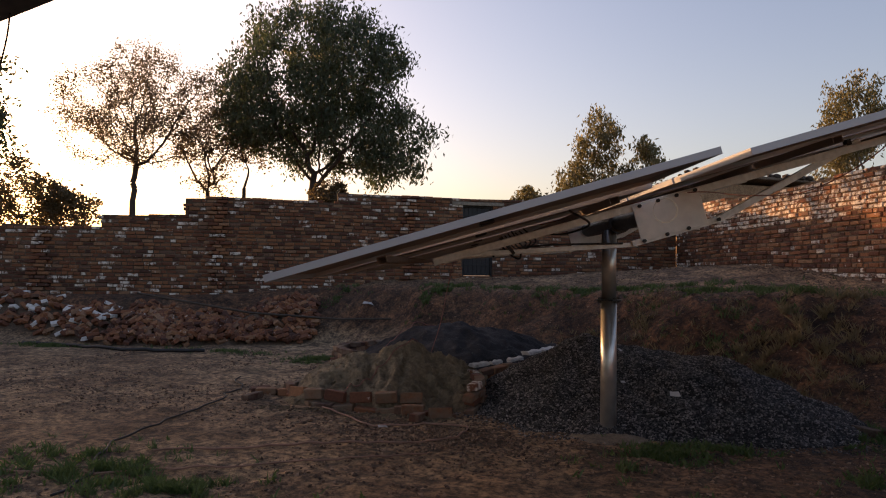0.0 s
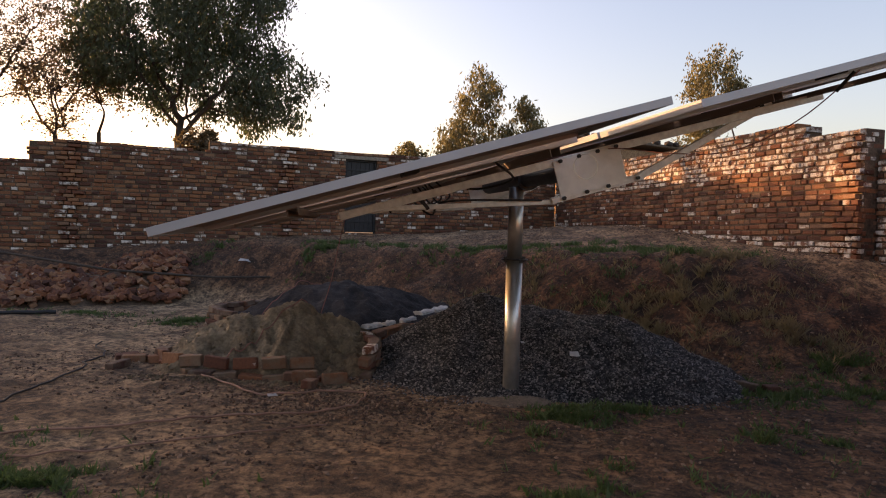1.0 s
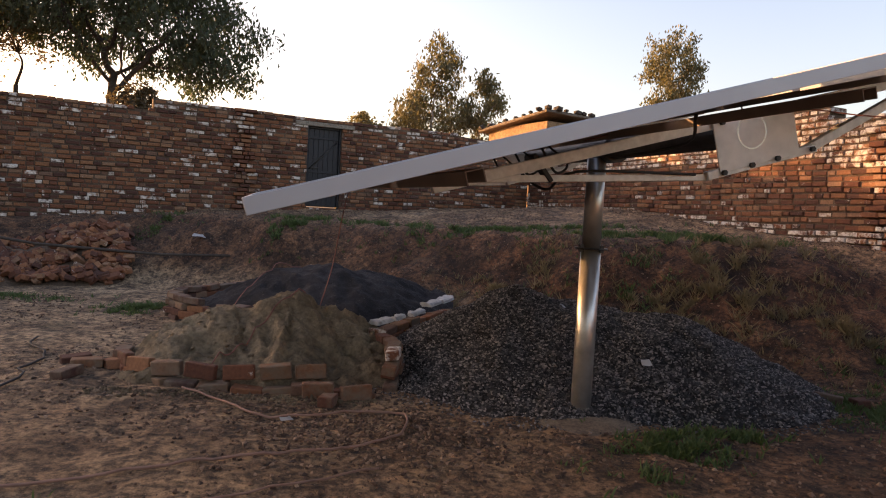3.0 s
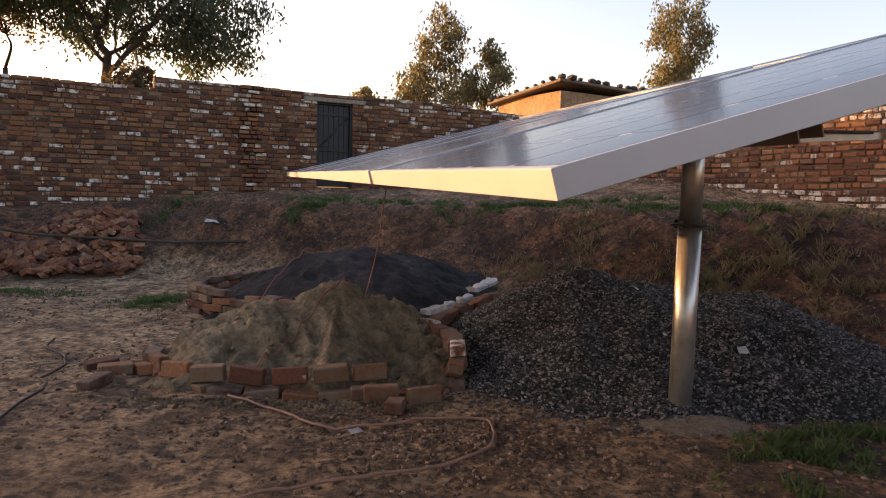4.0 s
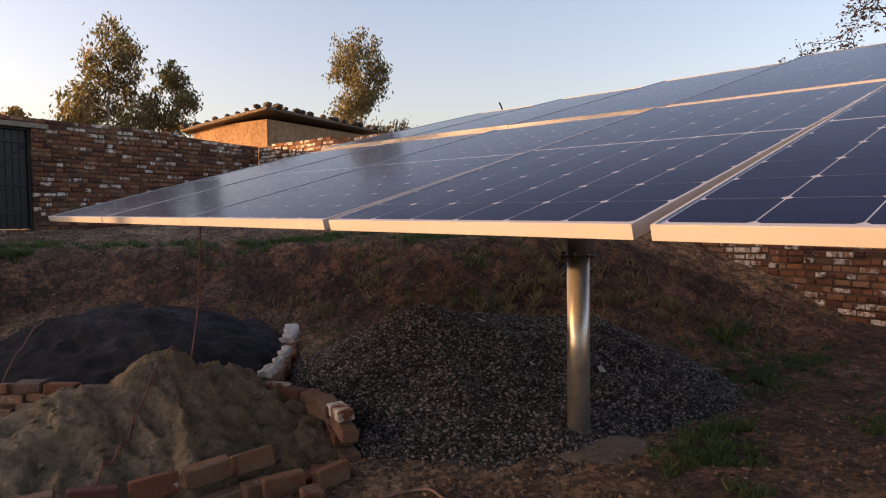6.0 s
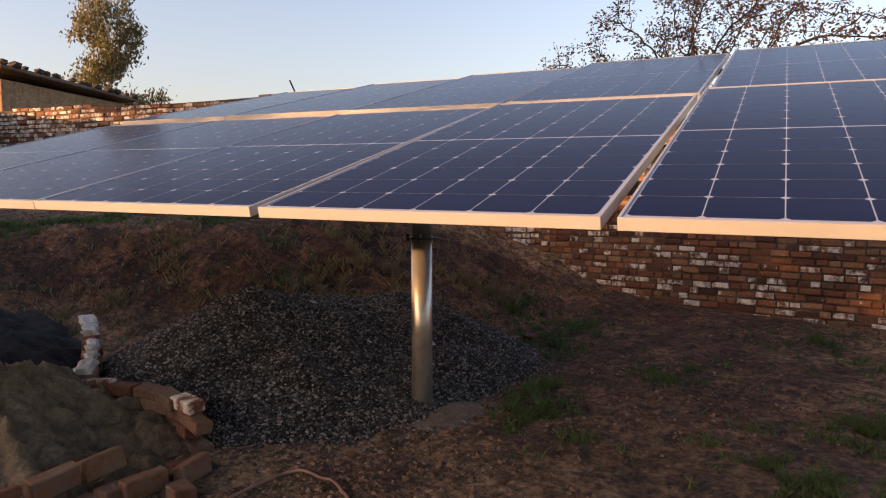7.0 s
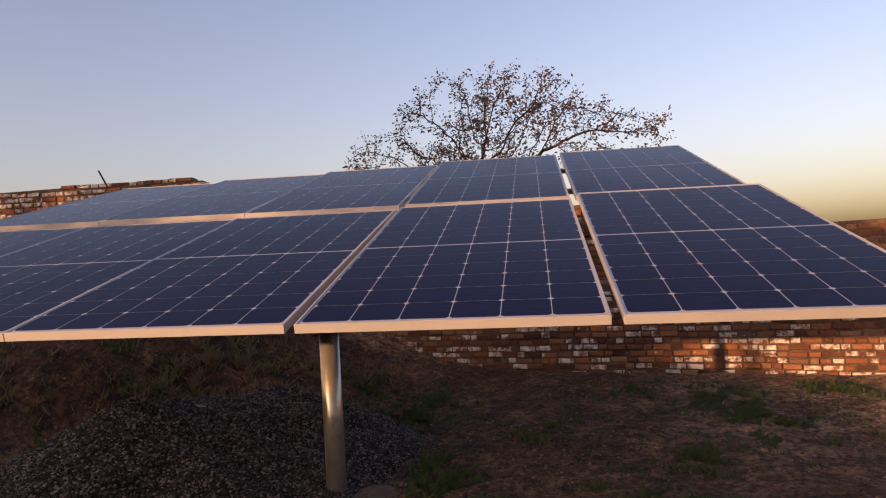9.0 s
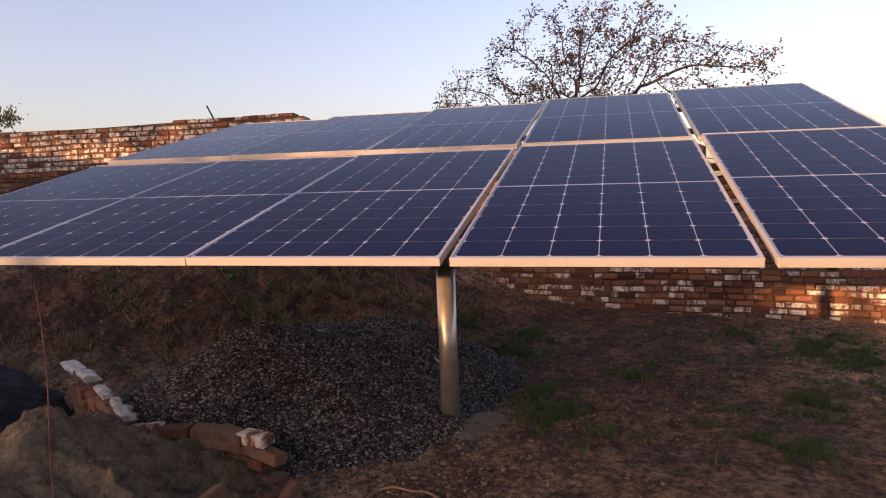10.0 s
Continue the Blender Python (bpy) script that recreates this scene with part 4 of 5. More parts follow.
for _x, _y, _yaw, _tp, _lb in ((-2.80, 5.72, 75, 0, "single weathered brick lying on bare soil"), (-2.78, 5.98, 20, 0, "single weathered brick lying on bare soil"), (-2.98, 6.22, 35, 0, "single weathered brick lying on bare soil"),
                               (-2.60, 6.02, -50, 1, "broken brick lying against the brick edging"), (-2.68, 6.52, 10, 0, "sandy brick lying beside the sand heap"),
                               (-0.83, 5.37, 80, 1, "broken orange brick end in front of the edging"), (-1.02, 5.55, 8, 0, "dark brick tilted in front of the edging"), (-0.62, 5.62, -12, 1, "broken orange brick end in front of the edging"),
                               (3.19, 6.10, -35, 0, "single brick at the foot of the gravel heap"), (3.42, 5.98, 10, 1, "single brick at the foot of the gravel heap"), (3.0, 6.3, 50, 0, "single brick at the foot of the gravel heap")):
    _o = new("loose_brick", RNG.choice(HALVES if _tp else BRICKS[:3]))
    _o.matrix_basis = pose(_x, _y, height(_x, _y) + 0.034, RNG.uniform(-5, 5), RNG.uniform(-5, 5), _yaw)
    tagged(_o, _lb, "brick", "loose bricks")


# ---------------------------------------------------------------- rubble piles
def rubble(name, label, line, depth, hgt, count, parts, meshes, seed):
    rng = random.Random(seed)
    o = Vector((*line[0], 0))
    ob = thing(name, label, "rubble pile", o)
    segs = [(Vector((*a, 0)), Vector((*b, 0))) for a, b in zip(line, line[1:])]
    tot = sum((b - a).length for a, b in segs)
    v, f, sl = [], [], []
    bms = [(list(m.vertices), list(m.polygons), m) for m in meshes]
    mats = []
    for m in meshes:
        if m.materials[0] not in mats:
            mats.append(m.materials[0])
    for i in range(count):
        s = rng.random() * tot
        for a, b in segs:
            if s <= (b - a).length:
                break
            s -= (b - a).length
        d = (b - a).normalized()
        nrm = Vector((-d.y, d.x, 0))
        w = rng.random()
        q = a + d * s + nrm * (w * depth)
        top = hgt * min(1.0, 0.25 + 1.7 * w) * (1.0 if w < 0.7 else (1.0 - (w - 0.7) * 1.6)) * (0.75 + 0.5 * noise.noise((s * 1.3, seed, 0)))
        z = height(q.x, q.y) + 0.03 + max(0.0, top) * (1.0 if rng.random() < 0.75 else rng.random())
        m = pose(q.x, q.y, z, rng.uniform(-45, 45), rng.uniform(-40, 40), rng.uniform(0, 360))
        vs, ps, me = bms[rng.randrange(len(bms))]
        if i < parts:
            k = new("brick", me)
            k.parent = ob
            k.matrix_basis = Matrix.Translation(-o) @ m
        else:
            n0 = len(v)
            mm = Matrix.Translation(-o) @ m
            v += [mm @ x.co for x in vs]
            f += [tuple(j + n0 for j in p.vertices) for p in ps]
            sl += [mats.index(me.materials[0])] * len(ps)
    if v:
        tagged(link_mesh("brick_heap", v, f, mats, ob, slots=sl), kind="stuff")
    # earth core under the bricks
    cv, cf = [], []
    n = 24
    for i in range(n + 1):
        s = tot * i / n
        for a, b in segs:
            if s <= (b - a).length + 1e-6:
                break
            s -= (b - a).length
        d = (b - a).normalized()
        nrm = Vector((-d.y, d.x, 0))
        for w in (-0.05, 0.3, 0.65, 1.0):
            q = a + d * s + nrm * (w * depth)
            e = 0.0 if i in (0, n) else 1.0
            cv.append((q.x - o.x, q.y - o.y, height(q.x, q.y) - 0.03 + hgt * e * {-0.05: -0.05, 0.3: 0.5, 0.65: 0.8, 1.0: 0.3}[w]))
    for i in range(n):
        for k in range(3):
            cf.append((i * 4 + k, (i + 1) * 4 + k, (i + 1) * 4 + k + 1, i * 4 + k + 1))
    link_mesh("rubble_core", cv, cf, M_MORTAR, ob, smooth=True)
    return ob


rubble("brick_rubble", "long jumbled pile of broken red bricks", [(-8.3, 9.75), (-6.8, 9.95), (-5.6, 10.7), (-4.6, 11.2)], 1.5, 0.50, 900, 300, RED, 4)
rubble("pale_rubble", "small pile of broken bricks and pale plaster chunks", [(-11.4, 9.9), (-9.9, 9.95), (-8.6, 9.9)], 1.0, 0.36, 260, 180, [*RED, *RED, *PALES], 6)


# ---------------------------------------------------------------- cables, hose and litter on the ground
def ground_line(pts, lift=0.012, wig=0.0):
    out = []
    for p in curve_points([(x, y, 0) for x, y in pts], 10):
        x, y = p.x + wig * noise.noise((p.x * 3, p.y * 3, 1)), p.y + wig * noise.noise((p.x * 3, p.y * 3, 6))
        k = max(0.0, sand_h(x, y) if x < -0.42 else 0.0, black_h(x, y))
        out.append((x, y, height(x, y) + k + lift))
    return out


_hose = tube("garden_hose", ground_line([(-1.88, 5.52), (-1.6, 5.33), (-1.24, 5.06), (-0.86, 5.07), (-0.39, 5.16), (-0.28, 4.93), (-0.34, 4.70), (-0.55, 4.5), (-0.9, 4.35), (-1.5, 4.1), (-2.4, 3.6)], 0.020, 0.03), 0.008, M_HOSE)
tagged(_hose, "thin dusty pink hose looped over bare soil", "hose")
_w1 = curve_points([(-0.95, 7.25, 1.58), (-1.0, 7.1, 1.2), (-1.05, 6.98, 0.8), (-1.13, 6.86, height(-1.13, 6.86) + max(0, sand_h(-1.13, 6.86)) + 0.015)])
tagged(tube("hanging_wire", [*_w1, *ground_line([(-1.25, 6.66), (-1.55, 6.2), (-1.78, 5.78)], 0.02)], 0.005, M_REDWIRE), "thin red wire hanging from the array to the sand", "wire")
tagged(tube("heap_wire", ground_line([(-1.7, 9.3), (-2.0, 8.7), (-2.3, 8.05)], 0.045), 0.005, M_REDWIRE), "thin red wire lying over the dark heap", "wire")
tagged(tube("ground_cable", ground_line([(-2.35, 2.6), (-2.5, 3.0), (-2.75, 3.5), (-2.98, 4.5), (-3.14, 5.95), (-3.7, 7.0)], 0.018, 0.12), 0.009, M_RUBBER), "black cable lying across the bare yard", "cable")
tagged(tube("long_cable", ground_line([(-6.0, 1.6), (-3.1, 2.85), (-2.0, 3.26), (-1.3, 3.62), (-0.4, 4.2)], 0.016, 0.10), 0.006, M_HOSE), "thin dusty wire lying across the yard", "cable")
tagged(tube("black_pipe", ground_line([(-9.6, 9.35), (-8.6, 9.25), (-7.2, 9.05), (-5.9, 9.5)], 0.03), 0.03, M_RUBBER), "black plastic pipe lying before the rubble", "pipe")
tagged(tube("bamboo_pole", [(-8.4, 10.9, height(-8.4, 10.9) + 0.60), (-6.0, 11.1, height(-6, 11.1) + 0.56), (-4.3, 11.6, height(-4.3, 11.6) + 0.28), (-3.2, 11.5, height(-3.2, 11.5) + 0.10)], 0.022, M_BARK), "dark pole lying on the rubble", "pole")


def scrap(x, y, z, s, yaw, tilt, label):
    bm = bmesh.new()
    q = [bm.verts.new(p) for p in ((-s, -s * .6, 0), (s * .1, -s * .75, s * .18), (s, -s * .35, 0), (s * .8, s * .6, s * .2), (-s * .2, s * .5, s * .05), (-s * .9, s * .3, s * .22))]
    c = bm.verts.new((0, 0, s * 0.3))
    for i in range(6):
        bm.faces.new((q[i], q[(i + 1) % 6], c))
    bmesh.ops.solidify(bm, geom=bm.faces[:], thickness=0.002)
    bm.transform(pose(x, y, z, tilt, 8, yaw))
    tagged(part("paper_scrap", bm, M_PAPER, None), label, "paper", "litter")


scrap(1.511, 5.728, height(1.51, 5.73) + gravel_h(1.51, 5.73) + 0.03, 0.055, 20, 35, "torn white paper scrap on the gravel")
scrap(1.022, 6.549, height(1.02, 6.55) + gravel_h(1.02, 6.55) + 0.03, 0.050, 70, 25, "torn white paper scrap on the gravel")
scrap(-3.8, 11.9, height(-3.8, 11.9) + 0.03, 0.12, 10, 10, "pale crumpled paper on the bank")
scrap(-1.05, 4.95, height(-1.05, 4.95) + 0.015, 0.05, 40, 5, "small pale paper scrap on the soil")
scrap(1.05, 5.95, height(1.05, 5.95) + gravel_h(1.05, 5.95) + 0.03, 0.03, 40, 25, "torn white paper scrap on the gravel")


# ---------------------------------------------------------------- grass
def grass(name, label, patches, mat, seed, hmin=0.03, hmax=0.09):
    rng = random.Random(seed)
    v, f = [], []
    for cx, cy, rx, ry, n in patches:
        for _ in range(n):
            a, r = rng.uniform(0, 6.283), abs(rng.gauss(0, 0.5))
            x, y = cx + rx * r * math.cos(a), cy + ry * r * math.sin(a)
            if noise.noise((x * 7.0, y * 7.0, seed)) < 0.05 or noise.noise((x * 2.6, y * 2.6, seed + 5)) < -0.08:
                continue
            z = height(x, y)
            for _k in range(4):
                h = rng.uniform(hmin, hmax)
                t = rng.uniform(0, 6.283)
                w = rng.uniform(0.004, 0.010)
                bx, by = x + rng.gauss(0, 0.015), y + rng.gauss(0, 0.015)
                lx, ly = rng.gauss(0, 0.6) * h, rng.gauss(0, 0.6) * h
                n0 = len(v)
                v += [(bx - w * math.cos(t), by - w * math.sin(t), z - 0.005), (bx + w * math.cos(t), by + w * math.sin(t), z - 0.005),
                      (bx + lx * 0.6 + w * 0.8 * math.cos(t), by + ly * 0.6 + w * 0.8 * math.sin(t), z + h * 0.65), (bx + lx, by + ly, z + h)]
                f += [(n0, n0 + 1, n0 + 2, n0 + 3)]
    return tagged(link_mesh(name, v, f, mat), label, "grass", kind="stuff")


grass("yard_grass", "sparse low green grass and weeds on the soil",
      [(-2.6, 3.1, 1.2, 0.7, 2046), (-1.7, 2.9, 0.9, 0.5, 955), (1.4, 4.75, 0.5, 0.4, 420), (1.8, 4.95, 0.4, 0.25, 260), (1.2, 4.3, 0.5, 0.4, 409), (3.3, 5.6, 0.9, 0.5, 700), (4.2, 5.9, 1.0, 0.6, 955),
       (3.9, 2.4, 1.2, 0.8, 1228), (2.4, 2.9, 0.8, 0.4, 614), (1.6, 3.4, 0.5, 0.4, 477), (1.2, 3.0, 0.4, 0.4, 341), (-3.6, 9.0, 0.6, 0.5, 1228), (-5.6, 9.6, 1.6, 0.4, 955), (-8.8, 9.2, 1.2, 0.35, 955), (5.0, 3.6, 1.0, 1.2, 682),
       (3.0, 1.2, 1.5, 0.8, 818), (2.4, 1.0, 1.2, 0.7, 546), (4.6, 2.7, 0.9, 0.6, 1500), (5.2, 1.5, 0.7, 0.9, 1200), (3.3, 2.2, 0.8, 0.35, 900), (3.4, 6.1, 0.9, 0.5, 1300), (4.3, 6.8, 0.8, 0.5, 1300), (2.9, 4.3, 0.7, 0.5, 900),
       (1.3, 4.7, 0.4, 0.3, 500), (-3.55, 9.0, 0.5, 0.35, 900)], M_GRASS, 21, 0.012, 0.07)
grass("bank_grass", "green grass along the crest of the bank",
      [(1.0, 10.9, 2.2, 0.45, 3300), (2.6, 9.8, 1.6, 0.5, 2860), (-0.8, 11.9, 1.0, 0.4, 1320), (3.6, 9.0, 1.2, 0.4, 1320), (-2.2, 12.4, 0.5, 0.7, 1540), (-2.3, 11.6, 0.6, 0.5, 1320), (-4.6, 12.7, 0.6, 0.5, 770), (2.0, 8.6, 1.6, 0.6, 770)], M_GRASS, 22, 0.02, 0.09)
grass("dry_bank_grass", "thin dry grass on the slope of the bank", [(2.8, 8.0, 2.2, 1.0, 3300), (4.2, 7.2, 1.3, 0.9, 1100), (0.8, 9.4, 1.6, 0.6, 1100), (3.4, 8.6, 1.6, 0.6, 1320)], M_DRYGRASS, 23, 0.03, 0.13)


grass("post_weeds", "taller dark green weeds at the foot of the post and gravel", [(1.5, 4.80, 0.30, 0.20, 260), (1.85, 4.95, 0.28, 0.15, 140), (3.25, 5.7, 0.5, 0.3, 350), (-2.6, 3.0, 0.9, 0.4, 350), (-3.6, 9.1, 0.4, 0.3, 700)], M_GRASS, 24, 0.03, 0.085)


# ---------------------------------------------------------------- trees
def tree(name, label, base, fork, centre, radii, blobs, leaf, bark, leaves, size, seed, r0=0.16, droop=0.3, blob_r=0.9, twigs=9, stretch=2.2, lean=None):
    rng = random.Random(seed)
    ob = thing(name, label, "tree", base)
    o = Vector(base)
    fork = Vector(fork)
    tv, tf = tube_geometry([Vector((0, 0, -0.2)), (fork - o) * 0.5 + Vector((rng.uniform(-.08, .08), rng.uniform(-.08, .08), 0)), fork - o], [r0 * 1.25, r0, r0 * 0.8], 10)
    link_mesh("trunk", tv, tf, bark, ob, smooth=True)
    lv, lf = [], []

    def limb(pts, rad, sides):
        v, f = tube_geometry(pts, rad, sides)
        n0 = len(lv)
        lv.extend(v)
        lf.extend(tuple(i + n0 for i in q) for q in f)
    cen = []
    while len(cen) < blobs:
        p = Vector((rng.uniform(-1, 1), rng.uniform(-1, 1), rng.uniform(-1, 1)))
        if 0.25 < p.length < 1:
            q = Vector(centre) + Vector((p.x * radii[0], p.y * radii[1], p.z * radii[2]))
            if all((q - c).length > blob_r * 0.55 for c in cen) or rng.random() < 0.05:
                cen.append(q)
    spots = []
    joints = [fork - o]
    for q in sorted(cen, key=lambda c: (c - fork).length):
        q = q - o
        j = min(joints, key=lambda k: (k - q).length + 0.55 * (k - (fork - o)).length)
        mid = (j + q) / 2 + Vector((rng.uniform(-.2, .2), rng.uniform(-.2, .2), 0.12 * (q - j).length))
        far = (j - (fork - o)).length / (max(radii) * 2)
        ra = max(0.012, r0 * 0.55 * max(0.0, 1 - far) ** 1.5)
        limb(curve_points([j, mid, q], 4), [ra + (ra * 0.45 - ra) * k / 8 for k in range(9)], 6)
        joints += [mid, q]
        for _ in range(twigs):
            d = Vector((rng.gauss(0, 1), rng.gauss(0, 1), rng.gauss(0.1, 0.8))).normalized() * blob_r * rng.uniform(0.5, 1.1)
            e = q + d - Vector((0, 0, droop * blob_r * rng.random()))
            m2 = q + d * 0.5 + Vector((0, 0, 0.1))
            limb([q, m2, e], [ra * 0.35 + 0.003, ra * 0.2 + 0.003, 0.003], 3)
            spots.append((m2, e))
    tagged(link_mesh("branchwork", lv, lf, bark, ob, smooth=True), kind="stuff")
    r = np.random.RandomState(seed)
    ids = r.randint(0, len(spots), leaves)
    a = np.array([tuple(s[0]) for s in spots])[ids]
    b = np.array([tuple(s[1]) for s in spots])[ids]
    t = r.random((leaves, 1)) ** 0.7 * 1.15
    c = a + (b - a) * t + r.normal(size=(leaves, 3)) * blob_r * 0.2
    d = r.normal(size=(leaves, 3))
    d[:, 2] = d[:, 2] * 0.6 - droop * 2.2
    d /= np.linalg.norm(d, axis=1, keepdims=True)
    w = np.cross(d, r.normal(size=(leaves, 3)))
    w /= np.linalg.norm(w, axis=1, keepdims=True)
    s = size * (0.6 + 0.8 * r.random((leaves, 1)))
    L, W = d * s * stretch / 2, w * s / 2
    vv = np.stack([c - L, c + W, c + L, c - W], 1).reshape(-1, 3)
    me = bpy.data.meshes.new("crown")
    me.from_pydata(vv.tolist(), [], np.arange(leaves * 4).reshape(-1, 4).tolist())
    me.materials.append(leaf)
    k = new("crown", me)
    k.parent = ob
    tagged(k, kind="stuff")
    return ob


def grown_tree(name, label, base, fork, lobes, points, leaf, bark, leaves, size, seed, step=0.2, tip=0.005, droop=0.3, stretch=2.2, spread=0.14, holes=0.0):
    """A tree whose limbs grow from the fork towards points scattered in lobes (centre, radii) of the crown; leaves sit on the thin twigs."""
    r = np.random.RandomState(seed)
    ob = thing(name, label, "tree", base)
    o = np.array(base, float)
    vol = np.array([l[1][0] * l[1][1] * l[1][2] for l in lobes])
    pts = []
    while len(pts) < points:
        c, rad = lobes[r.choice(len(lobes), p=vol / vol.sum())]
        p = r.uniform(-1, 1, 3)
        if np.linalg.norm(p) < 1:
            q = np.array(c) + p * np.array(rad)
            if noise.noise(Vector(q * 0.9) + Vector((seed, 0, 0))) > holes:
                pts.append(q)
    pts = np.array(pts)
    nodes, up = [np.array(fork, float)], [-1]
    near_d, near_i = np.linalg.norm(pts - nodes[0], axis=1), np.zeros(points, int)
    live = np.ones(points, bool)
    for _ in range(160):
        idx = np.where(live)[0]
        if not len(idx):
            break
        sums = {}
        for i in idx:
            d = pts[i] - nodes[near_i[i]]
            sums.setdefault(near_i[i], []).append(d / (np.linalg.norm(d) + 1e-9))
        fresh = []
        for k, ds in sums.items():
            d = np.mean(ds, 0) + r.normal(size=3) * 0.16
            nodes.append(nodes[k] + step * d / (np.linalg.norm(d) + 1e-9))
            up.append(k)
            fresh.append(len(nodes) - 1)
        dd = np.linalg.norm(pts[:, None] - np.array([nodes[k] for k in fresh])[None], axis=2)
        j = dd.argmin(1)
        m = dd[np.arange(points), j]
        better = m < near_d
        near_d, near_i = np.where(better, m, near_d), np.where(better, np.array(fresh)[j], near_i)
        live &= near_d > step * 1.15
    n = len(nodes)
    area = np.zeros(n)
    for k in range(n - 1, 0, -1):
        area[k] = max(area[k], tip ** 2.2)
        area[up[k]] += area[k]
    rad = np.maximum(area, tip ** 2.2) ** (1 / 2.2)
    v, f = [], []
    for k in range(1, n):
        a, b = nodes[up[k]] - o, nodes[k] - o
        w, g = tube_geometry([a, b], [min(rad[up[k]], rad[k] * 1.5), rad[k]], 6 if rad[k] > tip * 4 else 3)
        n0 = len(v)
        v += w
        f += [tuple(i + n0 for i in q) for q in g[:-2]]
    tagged(link_mesh("branchwork", v, f, bark, ob, smooth=True), kind="stuff")
    fk = Vector(nodes[0] - o)
    tv, tf = tube_geometry(curve_points([Vector((0, 0, -0.2)), fk * 0.5 + Vector((0.06, 0.05, 0)), fk], 4), [rad[0] * (1.45 - 0.05 * i) for i in range(9)], 10)
    link_mesh("trunk", tv, tf, bark, ob, smooth=True)
    thin = np.where(rad < tip * 2.6)[0]
    ids = r.choice(thin, leaves)
    c = np.array(nodes)[ids] - o + r.normal(size=(leaves, 3)) * spread
    d = r.normal(size=(leaves, 3))
    d[:, 2] = d[:, 2] * 0.6 - droop * 2.2
    d /= np.linalg.norm(d, axis=1, keepdims=True)
    w = np.cross(d, r.normal(size=(leaves, 3)))
    w /= np.linalg.norm(w, axis=1, keepdims=True)
    sz = size * (0.6 + 0.8 * r.random((leaves, 1)))
    L, W = d * sz * stretch / 2, w * sz / 2
    me = bpy.data.meshes.new("crown")
    me.from_pydata(np.stack([c - L, c + W, c + L, c - W], 1).reshape(-1, 3).tolist(), [], np.arange(leaves * 4).reshape(-1, 4).tolist())
    me.materials.append(leaf)
    k = new("crown", me)
    k.parent = ob
    tagged(k, kind="stuff")
    return ob


grown_tree("large_tree", "dense dark green tree with drooping leaves beyond the wall", (-8.35, 19.0, 0.9), (-8.45, 19.0, 3.9), [((-8.4, 19.2, 7.3), (3.3, 2.7, 2.9)), ((-6.3, 19.2, 5.7), (1.9, 1.9, 1.7)), ((-10.3, 19.2, 6.6), (1.6, 1.6, 1.7))], 1150, M_LEAF_BIG, M_BARK, 46000, 0.054, 37, 0.24, 0.0095, 0.7, 2.6, 0.19, -0.12)
grown_tree("thorn_tree", "sparse thorn tree with fine twigs beyond the wall", (-14.3, 17.7, 0.8), (-14.1, 17.7, 3.6), [((-13.6, 17.8, 6.6), (2.7, 2.2, 2.1)), ((-15.3, 17.8, 6.4), (2.2, 1.7, 1.7))], 1000, M_LEAF_THORN, M_BARK, 24000, 0.044, 32, 0.2, 0.007, 0.0, 1.5, 0.12)
tree("thorn_tree", "slender thorn tree with thin twigs beyond the wall", (-12.3, 19.1, 0.8), (-12.3, 19.1, 4.0), (-12.2, 19.1, 5.8), (1.3, 1.2, 1.6), 20, M_LEAF_THORN, M_BARK, 4200, 0.06, 33, 0.09, 0.0, 0.75, 11, 1.4)
tree("thorn_tree", "slender thorn tree with thin twigs beyond the wall", (-11.3, 19.7, 0.8), (-11.3, 19.7, 4.2), (-11.1, 19.7, 6.3), (1.2, 1.1, 1.8), 18, M_LEAF_THORN, M_BARK, 4200, 0.06, 34, 0.08, 0.0, 0.75, 11, 1.4)
tree("thorn_bush", "low thorny bush beyond the wall", (-16.6, 15.5, 0.7), (-16.6, 15.5, 2.0), (-16.5, 15.5, 3.6), (1.0, 0.9, 1.1), 12, M_LEAF_THORN, M_BARK, 4200, 0.07, 35, 0.07, 0.0, 0.55, 9, 1.5)
tree("thorn_bush", "low thorny bush beyond the wall", (-15.4, 16.6, 0.7), (-15.4, 16.6, 1.8), (-15.3, 16.5, 3.1), (1.2, 0.9, 0.9), 12, M_LEAF_THORN, M_BARK, 3800, 0.07, 36, 0.07, 0.0, 0.5, 9, 1.5)
tree("roadside_tree", "leafy tree beyond the wall near the low sun", (-18.3, 14.5, 0.7), (-18.3, 14.5, 3.5), (-18.1, 14.5, 6.3), (1.5, 1.4, 1.6), 16, M_LEAF_BIG, M_BARK, 6000, 0.08, 37, 0.12, 0.4, 0.8, 8, 2.0)
grown_tree("eucalyptus", "pale olive eucalyptus catching warm light beyond the wall", (0.4, 26.5, 0.6), (0.4, 26.5, 3.4), [((0.35, 26.5, 6.6), (0.95, 0.9, 1.5)), ((0.2, 26.5, 4.9), (1.75, 1.2, 1.4))], 240, M_LEAF_EUC, M_PALEBARK, 8500, 0.062, 41, 0.2, 0.009, 0.7, 2.5, 0.15, -0.12)
grown_tree("eucalyptus", "smaller eucalyptus beside a taller one beyond the wall", (2.0, 26.4, 0.6), (2.0, 26.4, 3.0), [((2.0, 26.4, 5.2), (0.95, 0.9, 1.6))], 120, M_LEAF_EUC, M_PALEBARK, 3600, 0.062, 42, 0.2, 0.009, 0.7, 2.5, 0.14, -0.12)
